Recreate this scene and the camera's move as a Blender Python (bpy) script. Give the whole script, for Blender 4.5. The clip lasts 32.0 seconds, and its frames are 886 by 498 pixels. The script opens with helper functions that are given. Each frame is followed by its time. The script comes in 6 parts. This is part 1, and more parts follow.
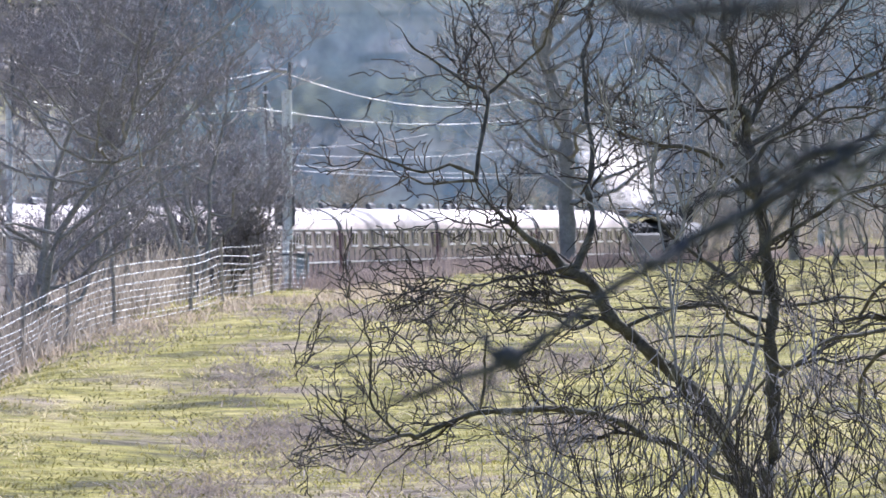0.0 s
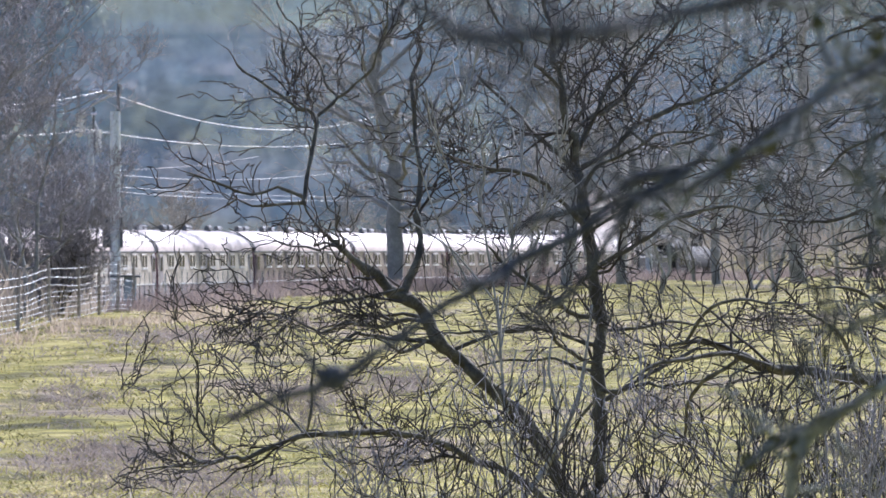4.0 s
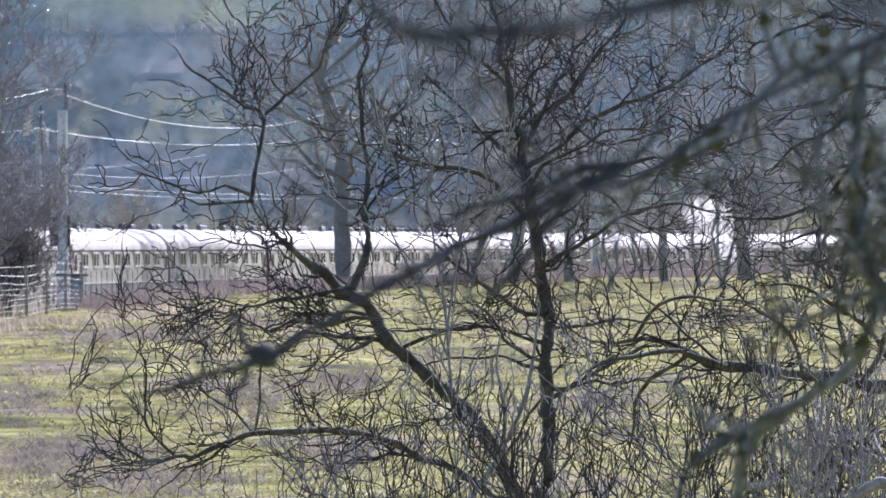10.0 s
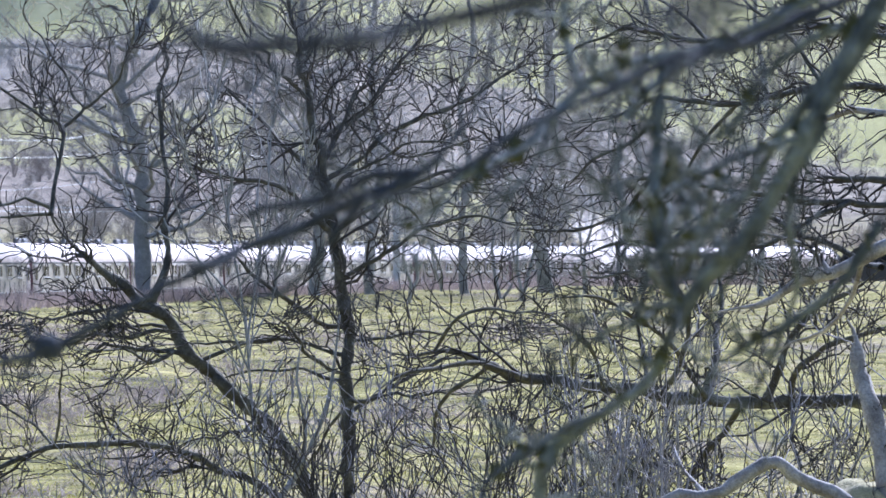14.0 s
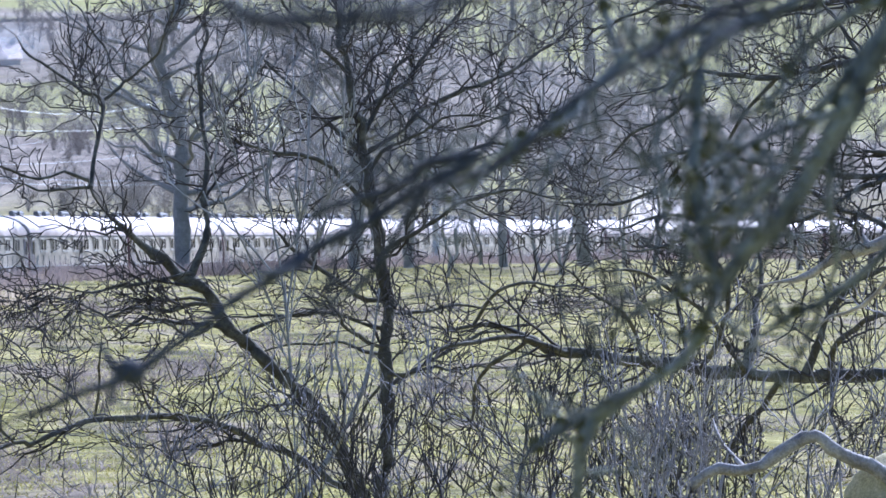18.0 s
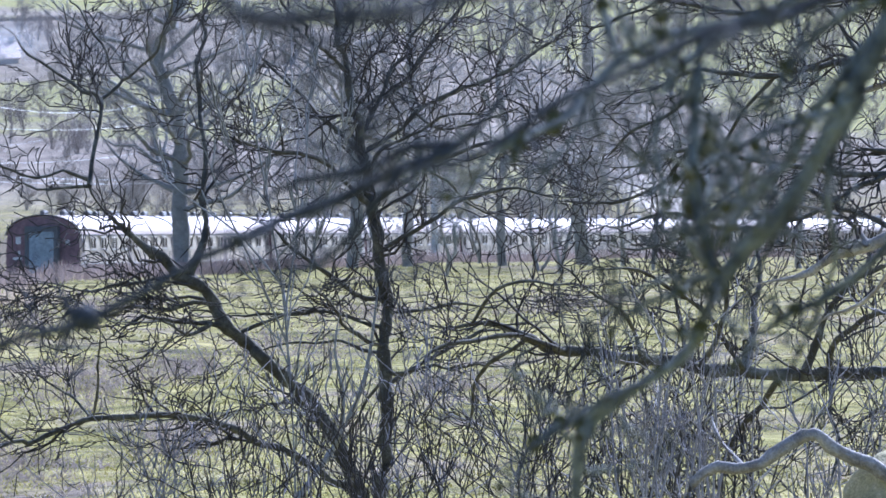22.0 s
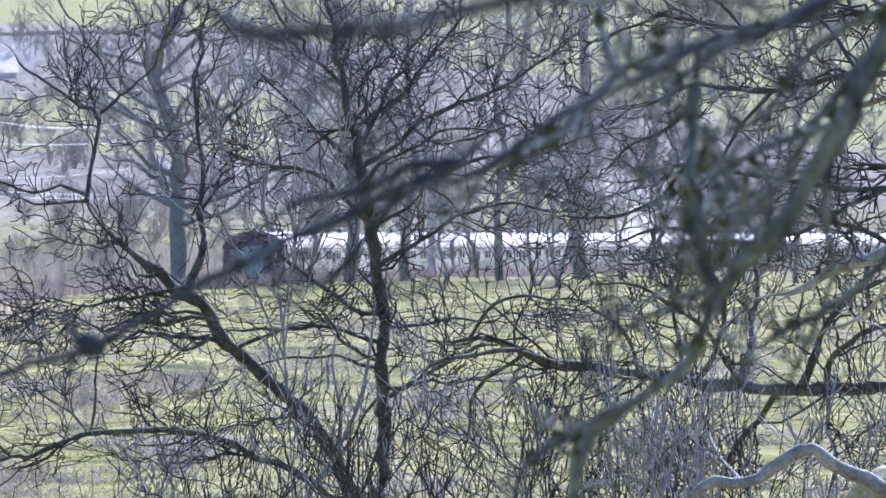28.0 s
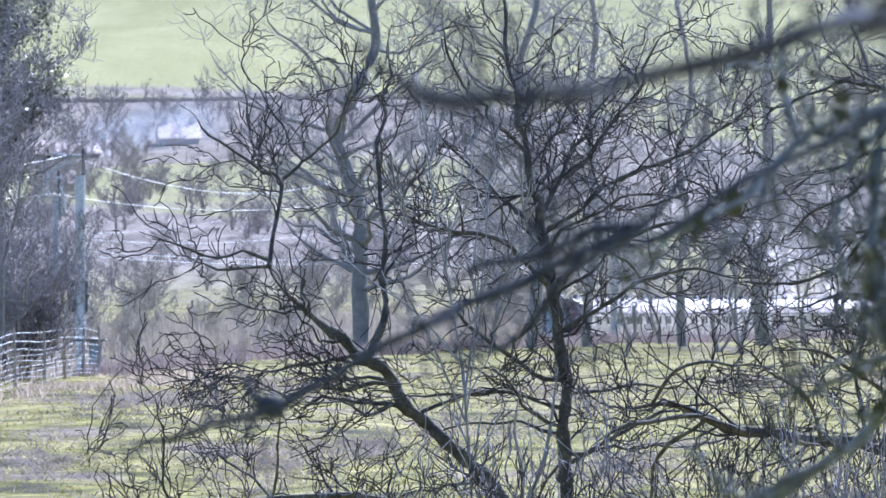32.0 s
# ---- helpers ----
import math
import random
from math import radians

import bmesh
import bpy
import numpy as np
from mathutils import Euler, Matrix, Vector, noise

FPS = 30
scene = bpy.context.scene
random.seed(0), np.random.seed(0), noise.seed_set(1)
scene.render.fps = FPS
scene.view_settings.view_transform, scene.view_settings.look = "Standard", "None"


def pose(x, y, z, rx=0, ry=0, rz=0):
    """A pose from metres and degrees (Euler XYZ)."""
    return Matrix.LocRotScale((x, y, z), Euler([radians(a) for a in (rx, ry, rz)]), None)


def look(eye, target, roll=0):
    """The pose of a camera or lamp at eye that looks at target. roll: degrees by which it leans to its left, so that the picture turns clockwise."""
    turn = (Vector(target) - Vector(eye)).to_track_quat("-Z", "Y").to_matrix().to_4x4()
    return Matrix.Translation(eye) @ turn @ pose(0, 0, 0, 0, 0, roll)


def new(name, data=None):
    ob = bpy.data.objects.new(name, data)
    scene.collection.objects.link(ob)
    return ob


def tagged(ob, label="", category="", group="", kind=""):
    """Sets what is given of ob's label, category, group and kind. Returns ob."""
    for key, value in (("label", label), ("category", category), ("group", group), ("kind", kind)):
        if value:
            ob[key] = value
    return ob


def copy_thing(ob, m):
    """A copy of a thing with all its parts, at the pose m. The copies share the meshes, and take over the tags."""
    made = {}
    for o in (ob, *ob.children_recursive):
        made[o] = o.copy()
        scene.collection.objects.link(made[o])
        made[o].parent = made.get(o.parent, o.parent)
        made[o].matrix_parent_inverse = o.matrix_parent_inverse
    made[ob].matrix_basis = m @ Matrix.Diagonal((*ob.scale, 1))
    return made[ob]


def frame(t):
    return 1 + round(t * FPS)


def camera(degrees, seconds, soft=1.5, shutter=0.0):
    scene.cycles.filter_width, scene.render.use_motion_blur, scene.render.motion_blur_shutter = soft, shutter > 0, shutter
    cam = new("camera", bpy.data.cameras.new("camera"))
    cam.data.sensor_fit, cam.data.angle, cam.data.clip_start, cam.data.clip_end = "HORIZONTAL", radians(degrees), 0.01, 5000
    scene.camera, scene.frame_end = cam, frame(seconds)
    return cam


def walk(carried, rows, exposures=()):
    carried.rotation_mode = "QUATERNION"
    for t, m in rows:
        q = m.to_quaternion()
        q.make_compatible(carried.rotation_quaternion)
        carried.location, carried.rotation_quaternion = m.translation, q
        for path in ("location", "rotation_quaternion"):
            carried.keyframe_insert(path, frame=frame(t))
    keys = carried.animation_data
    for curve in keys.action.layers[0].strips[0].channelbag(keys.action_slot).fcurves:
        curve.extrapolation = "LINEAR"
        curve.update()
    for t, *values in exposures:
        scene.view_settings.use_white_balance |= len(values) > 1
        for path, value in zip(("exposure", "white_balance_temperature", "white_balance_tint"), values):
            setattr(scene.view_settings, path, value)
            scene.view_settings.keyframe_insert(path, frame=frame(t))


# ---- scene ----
# ------------------------------------------------------------ camera
EYE = Vector((0, 0, 2.95))
cam = camera(7.2, 32.0, soft=1.6)
cam.data.dof.use_dof = True
cam.data.dof.focus_distance = 78
cam.data.dof.aperture_fstop = 11.0

def facing(b, p, r):
    """The camera's pose for a bearing to the right of north, a tilt and a lean, in degrees."""
    b, p = radians(b), radians(p)
    return look(EYE, EYE + 100 * Vector((math.sin(b) * math.cos(p), math.cos(b) * math.cos(p), math.sin(p))), r)


walk(cam, [(0, facing(-1.659, -0.168, -0.34)), (0.5, facing(-1.371, -0.127, -0.34)), (1, facing(-0.717, -0.080, -0.08)), (1.5, facing(-0.172, 0.011, -0.05)), 
           (2, facing(-0.064, -0.009, -0.29)), (2.5, facing(-0.107, 0.015, -0.43)), (3, facing(-0.160, 0.026, -0.32)), (3.5, facing(-0.264, 0.002, -0.04)), 
           (5.5, facing(-0.227, 0.081, -0.05)), (6, facing(0.000, 0.028, -0.00)), (6.5, facing(0.051, -0.022, -0.16)), (7, facing(0.107, -0.006, -0.17)), 
           (7.5, facing(0.133, 0.020, -0.15)), (8, facing(0.150, 0.016, -0.02)), (8.5, facing(0.159, 0.009, -0.11)), (9, facing(0.166, 0.034, -0.18)), 
           (9.5, facing(0.165, -0.002, -0.18)), (10, facing(0.168, -0.004, -0.17)), (10.5, facing(0.159, -0.033, -0.11)), (11, facing(0.093, -0.049, -0.07)), 
           (11.5, facing(0.037, -0.071, -0.15)), (12, facing(0.145, -0.036, -0.23)), (12.5, facing(1.141, 0.051, -0.26)), (13, facing(1.644, 0.040, -0.31)), 
           (13.5, facing(1.777, 0.068, -0.30)), (14, facing(1.795, 0.091, -0.26)), (14.5, facing(1.735, 0.012, -0.30)), (16.5, facing(1.516, -0.094, -0.21)), 
           (17, facing(1.506, -0.106, -0.26)), (17.5, facing(1.485, -0.114, -0.17)), (18, facing(1.474, -0.122, -0.21)), (18.5, facing(1.474, -0.129, -0.21)), 
           (19, facing(1.474, -0.122, -0.21)), (19.5, facing(1.470, -0.127, -0.26)), (20, facing(1.477, -0.127, -0.26)), (20.5, facing(1.474, -0.129, -0.21)), 
           (21, facing(1.477, -0.128, -0.17)), (21.5, facing(1.481, -0.121, -0.04)), (22, facing(1.485, -0.134, -0.26)), (22.5, facing(1.481, -0.135, -0.30)), 
           (23, facing(1.495, -0.142, -0.30)), (23.5, facing(1.485, -0.128, -0.17)), (24, facing(1.488, -0.136, -0.20)), (24.5, facing(1.488, -0.129, -0.21)), 
           (25, facing(1.506, -0.106, -0.26)), (25.5, facing(1.545, -0.051, -0.31)), (27.5, facing(1.517, -0.008, -0.30)), (28, facing(1.506, -0.014, -0.26)), 
           (28.5, facing(1.544, -0.052, -0.21)), (29, facing(1.482, 0.048, -0.30)), (29.5, facing(1.488, 0.339, -0.36)), (30, facing(1.493, 0.402, -0.49)), 
           (30.5, facing(1.444, 0.424, -0.49)), (31, facing(1.518, 0.520, -0.43)), (31.5, facing(0.927, 0.553, -0.39)), (32, facing(0.025, 0.527, -0.19)), 
           ],
     exposures=[(0, 0.65, 5440, 20), (3, 0.53, 5440, 20), (9, 0.47, 5310, 19.7), (11.5, 0.4, 5220, 19.7), (13, 0.46, 5020, 19.8), (14.5, 0.58, 4930, 19.8), (20, 0.52, 4780, 20), (28, 0.68, 4800, 20.6), (31, 0.71, 4800, 21), (32, 0.73, 4800, 21.2)])

# ------------------------------------------------------------ daylight
SUN_AZ, SUN_EL = 24, 36
world = bpy.data.worlds.new("sky")
scene.world = world
world.use_nodes = True
wn = world.node_tree.nodes
sky = wn.new("ShaderNodeTexSky")
sky.sky_type, sky.sun_disc = "NISHITA", False
sky.sun_elevation, sky.sun_rotation = radians(SUN_EL), radians(SUN_AZ)
sky.dust_density = 2.0
wn["Background"].inputs["Strength"].default_value = 0.102
world.node_tree.links.new(sky.outputs[0], wn["Background"].inputs["Color"])
sun = new("sun", bpy.data.lights.new("sun", "SUN"))
sun.data.energy, sun.data.angle, sun.data.color = 5.0, radians(0.6), (1.0, 0.95, 0.88)
sun.matrix_world = look((0, 0, 0), (-math.sin(radians(SUN_AZ)) * math.cos(radians(SUN_EL)), -math.cos(radians(SUN_AZ)) * math.cos(radians(SUN_EL)), -math.sin(radians(SUN_EL))))


# ------------------------------------------------------------ materials
def mat(name, stops, scale=6.0, rough=0.85, metal=0.0, bump=0.0, fine=0.0, spread=0.12, coords="Object", translucent=0.0, spec=0.5):
    """Colours laid out by a broad noise, with a finer noise over them for grain and relief; spread: tint from piece to piece."""
    m = bpy.data.materials.new(name)
    m.use_nodes = True
    nt = m.node_tree
    n, l = nt.nodes, nt.links
    b = n["Principled BSDF"]
    b.inputs["Roughness"].default_value, b.inputs["Metallic"].default_value = rough, metal
    b.inputs["Specular IOR Level"].default_value = spec
    tc = n.new("ShaderNodeTexCoord")
    src = tc.outputs[coords]
    no = n.new("ShaderNodeTexNoise")
    no.inputs["Scale"].default_value, no.inputs["Detail"].default_value, no.inputs["Roughness"].default_value = scale, 6, 0.65
    l.new(src, no.inputs["Vector"])
    ramp = n.new("ShaderNodeValToRGB")
    e = ramp.color_ramp.elements
    while len(e) < len(stops):
        e.new(0.5)
    for k, c in enumerate(stops):
        e[k].position = 0.3 + 0.4 * k / max(1, len(stops) - 1)
        e[k].color = (*c, 1)
    l.new(no.outputs["Fac"], ramp.inputs[0])
    col = ramp.outputs[0]
    fn = n.new("ShaderNodeTexNoise")
    fn.inputs["Scale"].default_value, fn.inputs["Detail"].default_value = fine or scale * 9, 4
    l.new(src, fn.inputs["Vector"])
    hs = n.new("ShaderNodeHueSaturation")
    l.new(col, hs.inputs["Color"])
    mr = n.new("ShaderNodeMapRange")
    mr.inputs["From Min"].default_value, mr.inputs["From Max"].default_value = 0.3, 0.7
    mr.inputs["To Min"].default_value, mr.inputs["To Max"].default_value = 0.72, 1.25
    l.new(fn.outputs["Fac"], mr.inputs["Value"])
    oi = n.new("ShaderNodeObjectInfo")
    ma = n.new("ShaderNodeMath")
    ma.operation = "MULTIPLY_ADD"
    ma.inputs[1].default_value, ma.inputs[2].default_value = spread * 2, 1 - spread
    l.new(oi.outputs["Random"], ma.inputs[0])
    mm = n.new("ShaderNodeMath")
    mm.operation = "MULTIPLY"
    l.new(ma.outputs[0], mm.inputs[0])
    l.new(mr.outputs[0], mm.inputs[1])
    l.new(mm.outputs[0], hs.inputs["Value"])
    l.new(hs.outputs[0], b.inputs["Base Color"])
    if bump:
        bp = n.new("ShaderNodeBump")
        bp.inputs["Strength"].default_value, bp.inputs["Distance"].default_value = bump, 0.02
        l.new(fn.outputs["Fac"], bp.inputs["Height"])
        l.new(bp.outputs[0], b.inputs["Normal"])
    if translucent:
        tr = n.new("ShaderNodeBsdfTranslucent")
        l.new(hs.outputs[0], tr.inputs["Color"])
        mx = n.new("ShaderNodeMixShader")
        mx.inputs[0].default_value = translucent
        l.new(b.outputs[0], mx.inputs[1])
        l.new(tr.outputs[0], mx.inputs[2])
        l.new(mx.outputs[0], n["Material Output"].inputs["Surface"])
    return m


M_BARK = mat("grey brown bark", [(0.05, 0.045, 0.035), (0.115, 0.106, 0.08), (0.26, 0.248, 0.19)], 5, 0.9, bump=0.8)
M_TWIG = mat("dark twig bark", [(0.034, 0.03, 0.027), (0.078, 0.069, 0.062), (0.185, 0.168, 0.15)], 1.5, 0.85, spread=0.1, spec=0.25)
# the two ash greys are made paler in place of haze in the air
M_ASHT = mat("grey ash twigs paled for haze", [(0.26, 0.243, 0.232), (0.41, 0.388, 0.37), (0.56, 0.53, 0.5)], 0.7, 0.8)
M_ASHB = mat("smooth grey bark paled for haze", [(0.21, 0.21, 0.197), (0.31, 0.308, 0.29), (0.42, 0.415, 0.39)], 3, 0.85, bump=0.6)
M_PALE = mat("pale smooth bark", [(0.17, 0.145, 0.122), (0.37, 0.335, 0.295), (0.6, 0.555, 0.495)], 6, 0.8, bump=0.7)
M_SILV = mat("silvery sapling twigs", [(0.27, 0.265, 0.247), (0.42, 0.412, 0.386)], 2, 0.8)
M_MOSS = mat("mossy lichen bark", [(0.032, 0.037, 0.036), (0.1, 0.112, 0.105), (0.25, 0.272, 0.245), (0.16, 0.163, 0.055)], 5, 0.95, bump=0.8)
M_TUFT = mat("green moss tuft", [(0.045, 0.051, 0.025), (0.09, 0.094, 0.036), (0.17, 0.155, 0.052)], 14, 0.95, translucent=0.15)
M_HAZEL = mat("bush twig bark", [(0.2, 0.187, 0.195), (0.33, 0.31, 0.32), (0.46, 0.435, 0.44)], 0.8, 0.75)
M_STUMP = mat("moss on stump", [(0.3, 0.255, 0.16), (0.46, 0.41, 0.22), (0.62, 0.54, 0.35)], 6, 0.95, bump=0.7)
M_DRY = mat("dry grass", [(0.3, 0.235, 0.17), (0.46, 0.38, 0.285), (0.6, 0.52, 0.4)], 0.8, 0.9, translucent=0.55)
M_BRACK = mat("dead bracken", [(0.2, 0.162, 0.137), (0.41, 0.345, 0.295), (0.61, 0.525, 0.45)], 1.1, 0.9, translucent=0.35)
M_BLADE = mat("grass blade", [(0.17, 0.155, 0.045), (0.345, 0.31, 0.078), (0.5, 0.425, 0.175)], 0.5, 0.7, translucent=0.45)
M_GALV = mat("galvanised steel", [(0.58, 0.62, 0.64), (0.72, 0.75, 0.77)], 3, 0.5, metal=0.25)
M_WIRE = mat("bright wire", [(0.55, 0.56, 0.56), (0.7, 0.7, 0.7)], 3, 0.35, metal=0.7)
M_CERAM = mat("white porcelain", [(0.7, 0.7, 0.68), (0.82, 0.82, 0.8)], 3, 0.3)
M_BOX = mat("dark grey painted steel", [(0.09, 0.1, 0.11), (0.15, 0.16, 0.17)], 4, 0.6)
M_POST = mat("weathered fence timber", [(0.28, 0.25, 0.22), (0.45, 0.41, 0.36)], 5, 0.9, bump=0.4)
# roof colour is raised and warmed to hold the sun's glare
M_ROOF = mat("pale grey coach roof with sun glare", [(0.68, 0.575, 0.505), (0.78, 0.665, 0.59)], 1.2, 0.5, spread=0.06, spec=0.25)
# both maroons are greyed in colour for the haze before the train
M_MAROON = mat("maroon coach paint greyed by haze", [(0.22, 0.17, 0.175), (0.31, 0.245, 0.25)], 1.0, 0.22)
M_END = mat("dull maroon end paint", [(0.2, 0.12, 0.137), (0.29, 0.18, 0.2)], 1.0, 0.4)
# lightened to carry the sky's grazing reflection on the coach sides
M_SHEEN = mat("coach paint paled by sky sheen", [(0.48, 0.43, 0.42), (0.58, 0.52, 0.51)], 1.0, 0.25)
M_CREAM = mat("cream coach paint", [(0.6, 0.53, 0.44), (0.7, 0.63, 0.53)], 1.0, 0.3)
M_BLACK = mat("sooty black paint", [(0.015, 0.015, 0.016), (0.035, 0.034, 0.033)], 2, 0.8)
M_WHEEL = mat("grimy wheel steel", [(0.05, 0.045, 0.04), (0.12, 0.1, 0.09)], 4, 0.6, metal=0.5)
M_TEAL = mat("faded grey green board", [(0.24, 0.3, 0.34), (0.33, 0.4, 0.44)], 1.5, 0.6)
M_WHITE = mat("white paint", [(0.72, 0.72, 0.7), (0.82, 0.82, 0.8)], 4, 0.5)


M_STONE = mat("pale house render", [(0.5, 0.48, 0.44), (0.62, 0.6, 0.56)], 0.8, 0.9)
M_SLATE = mat("pale sunlit roof sheets", [(0.54, 0.41, 0.33), (0.7, 0.55, 0.45)], 1.2, 0.8)
M_BALLAST = mat("brown ballast", [(0.17, 0.152, 0.138), (0.31, 0.283, 0.26)], 5, 0.95, bump=0.8)
M_RAIL = mat("rusty rail steel", [(0.12, 0.07, 0.045), (0.22, 0.15, 0.1)], 4, 0.5, metal=0.6)
# hillside twigs are lightened so that their colour holds the distant haze
M_WOOD = mat("far wood twigs paled for haze", [(0.34, 0.305, 0.27), (0.5, 0.455, 0.405)], 0.2, 0.9)
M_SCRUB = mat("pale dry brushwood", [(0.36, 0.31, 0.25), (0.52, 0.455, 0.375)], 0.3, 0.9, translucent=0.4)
M_FIR = mat("dark fir needles", [(0.04, 0.055, 0.05), (0.075, 0.095, 0.08)], 0.5, 0.9)


M_STRAW = mat("bleached straw", [(0.42, 0.36, 0.19), (0.58, 0.505, 0.29), (0.7, 0.625, 0.4)], 0.6, 0.85, translucent=0.45)
M_RANK = mat("rank dark grass", [(0.13, 0.125, 0.045), (0.22, 0.205, 0.07), (0.32, 0.285, 0.12)], 0.6, 0.8, translucent=0.35)
M_BOUGH = mat("dark blue grey bough bark", [(0.028, 0.031, 0.036), (0.058, 0.064, 0.073), (0.12, 0.131, 0.147)], 8, 0.9, bump=0.6)
M_BRAMB = mat("mauve bramble stems", [(0.17, 0.135, 0.125), (0.29, 0.235, 0.215), (0.41, 0.34, 0.305)], 0.5, 0.85, translucent=0.4)
M_IVY = mat("dark ivy leaves", [(0.03, 0.045, 0.03), (0.06, 0.085, 0.05)], 0.6, 0.3, translucent=0.2)


def glass():
    m = bpy.data.materials.new("dark window glass")
    m.use_nodes = True
    b = m.node_tree.nodes["Principled BSDF"]
    b.inputs["Base Color"].default_value = (0.02, 0.022, 0.025, 1)
    b.inputs["Roughness"].default_value = 0.12
    b.inputs["Specular IOR Level"].default_value = 0.08
    return m


M_GLASS = glass()


# ------------------------------------------------------------ mesh helpers
def part(name, bm, material, parent=None, label="", smooth=False):
    me = bpy.data.meshes.new(name)
    bm.to_mesh(me)
    bm.free()
    me.materials.append(material)
    if smooth:
        me.shade_smooth()
    ob = new(name, me)
    ob.parent = parent
    return tagged(ob, label)


def shared(name, me, parent, m):
    ob = new(name, me)
    ob.parent = parent
    ob.matrix_basis = m
    return ob


def box(bm, x0, x1, y0, y1, z0, z1, bevel=0.0):
    r = bmesh.ops.create_cube(bm, size=1)
    for v in r["verts"]:
        v.co = Vector((x0 + (v.co.x + 0.5) * (x1 - x0), y0 + (v.co.y + 0.5) * (y1 - y0), z0 + (v.co.z + 0.5) * (z1 - z0)))
    if bevel:
        ed = list({e for v in r["verts"] for e in v.link_edges})
        bmesh.ops.bevel(bm, geom=ed, offset=bevel, segments=1, affect="EDGES", profile=0.5)


def cyl(bm, a, b, r0, r1=None, n=10):
    a, b = Vector(a), Vector(b)
    q = (b - a).to_track_quat("Z", "Y").to_matrix().to_4x4()
    bmesh.ops.create_cone(bm, cap_ends=True, segments=n, radius1=r0, radius2=r0 if r1 is None else r1, depth=(b - a).length,
                          matrix=Matrix.Translation((a + b) / 2) @ q)


def boxed(*a, bevel=0.0):
    bm = bmesh.new()
    box(bm, *a, bevel=bevel)
    return bm


def rod(a, b, r0, r1=None, n=10):
    bm = bmesh.new()
    cyl(bm, a, b, r0, r1, n)
    return bm


def empty(name, label="", category="", group="", at=(0, 0, 0)):
    ob = new(name)
    ob.location = at
    return tagged(ob, label, category, group)


def mesh_from(name, verts, quads, material, smooth=True):
    me = bpy.data.meshes.new(name)
    nv, nq = len(verts), len(quads)
    me.vertices.add(nv)
    me.vertices.foreach_set("co", np.asarray(verts, dtype=np.float32).ravel())
    k = quads.shape[1]
    me.loops.add(nq * k)
    me.loops.foreach_set("vertex_index", quads.astype(np.int32).ravel())
    me.polygons.add(nq)
    me.polygons.foreach_set("loop_start", np.arange(nq, dtype=np.int32) * k)
    me.polygons.foreach_set("loop_total", np.full(nq, k, dtype=np.int32))
    me.update(calc_edges=True)
    if smooth:
        me.shade_smooth()
    me.materials.append(material)
    return me


def unit(a):
    return a / np.maximum(np.linalg.norm(a, axis=-1, keepdims=True), 1e-9)


def tubes(P, R, sides):
    """Verts and quads of tubes along many polylines P (n, k, 3) of radii R (n, k)."""
    n, k, _ = P.shape
    T = unit(np.gradient(P, axis=1))
    ref = np.where(np.abs(T[..., 2:3]) > 0.9, np.array([1.0, 0, 0]), np.array([0, 0, 1.0]))
    A = unit(np.cross(T, ref))
    B = np.cross(T, A)
    th = np.arange(sides) * 2 * np.pi / sides
    V = P[:, :, None] + R[:, :, None, None] * (np.cos(th)[:, None] * A[:, :, None] + np.sin(th)[:, None] * B[:, :, None])
    idx = np.arange(n * k * sides).reshape(n, k, sides)
    a, b = idx[:, :-1], idx[:, 1:]
    Q = np.stack([a, np.roll(a, -1, axis=2), np.roll(b, -1, axis=2), b], axis=-1)
    return V.reshape(-1, 3), Q.reshape(-1, 4)


def smooth_path(pts, step, rng, wobble=0.0):
    """A limb's few stations (x, y, z, radius) as a curved run of even steps with a slight wander."""
    p = np.array(pts, dtype=float)
    out = []
    for i in range(len(p) - 1):
        a, b, c, d = p[max(i - 1, 0)], p[i], p[i + 1], p[min(i + 2, len(p) - 1)]
        m = max(2, int(np.linalg.norm(c[:3] - b[:3]) / step))
        t = np.linspace(0, 1, m, endpoint=False)[:, None]
        out.append(0.5 * (2 * b + (c - a) * t + (2 * a - 5 * b + 4 * c - d) * t ** 2 + (3 * b - a - 3 * c + d) * t ** 3))
    q = np.concatenate(out + [p[-1:]])
    if wobble:
        w = rng.normal(0, wobble, (len(q), 3))
        w[1:-1] = (w[:-2] + w[1:-1] + w[2:]) / 3
        q[1:, :3] += w[1:]
    q[:, 3] = np.maximum(q[:, 3], 0.002)
    return q


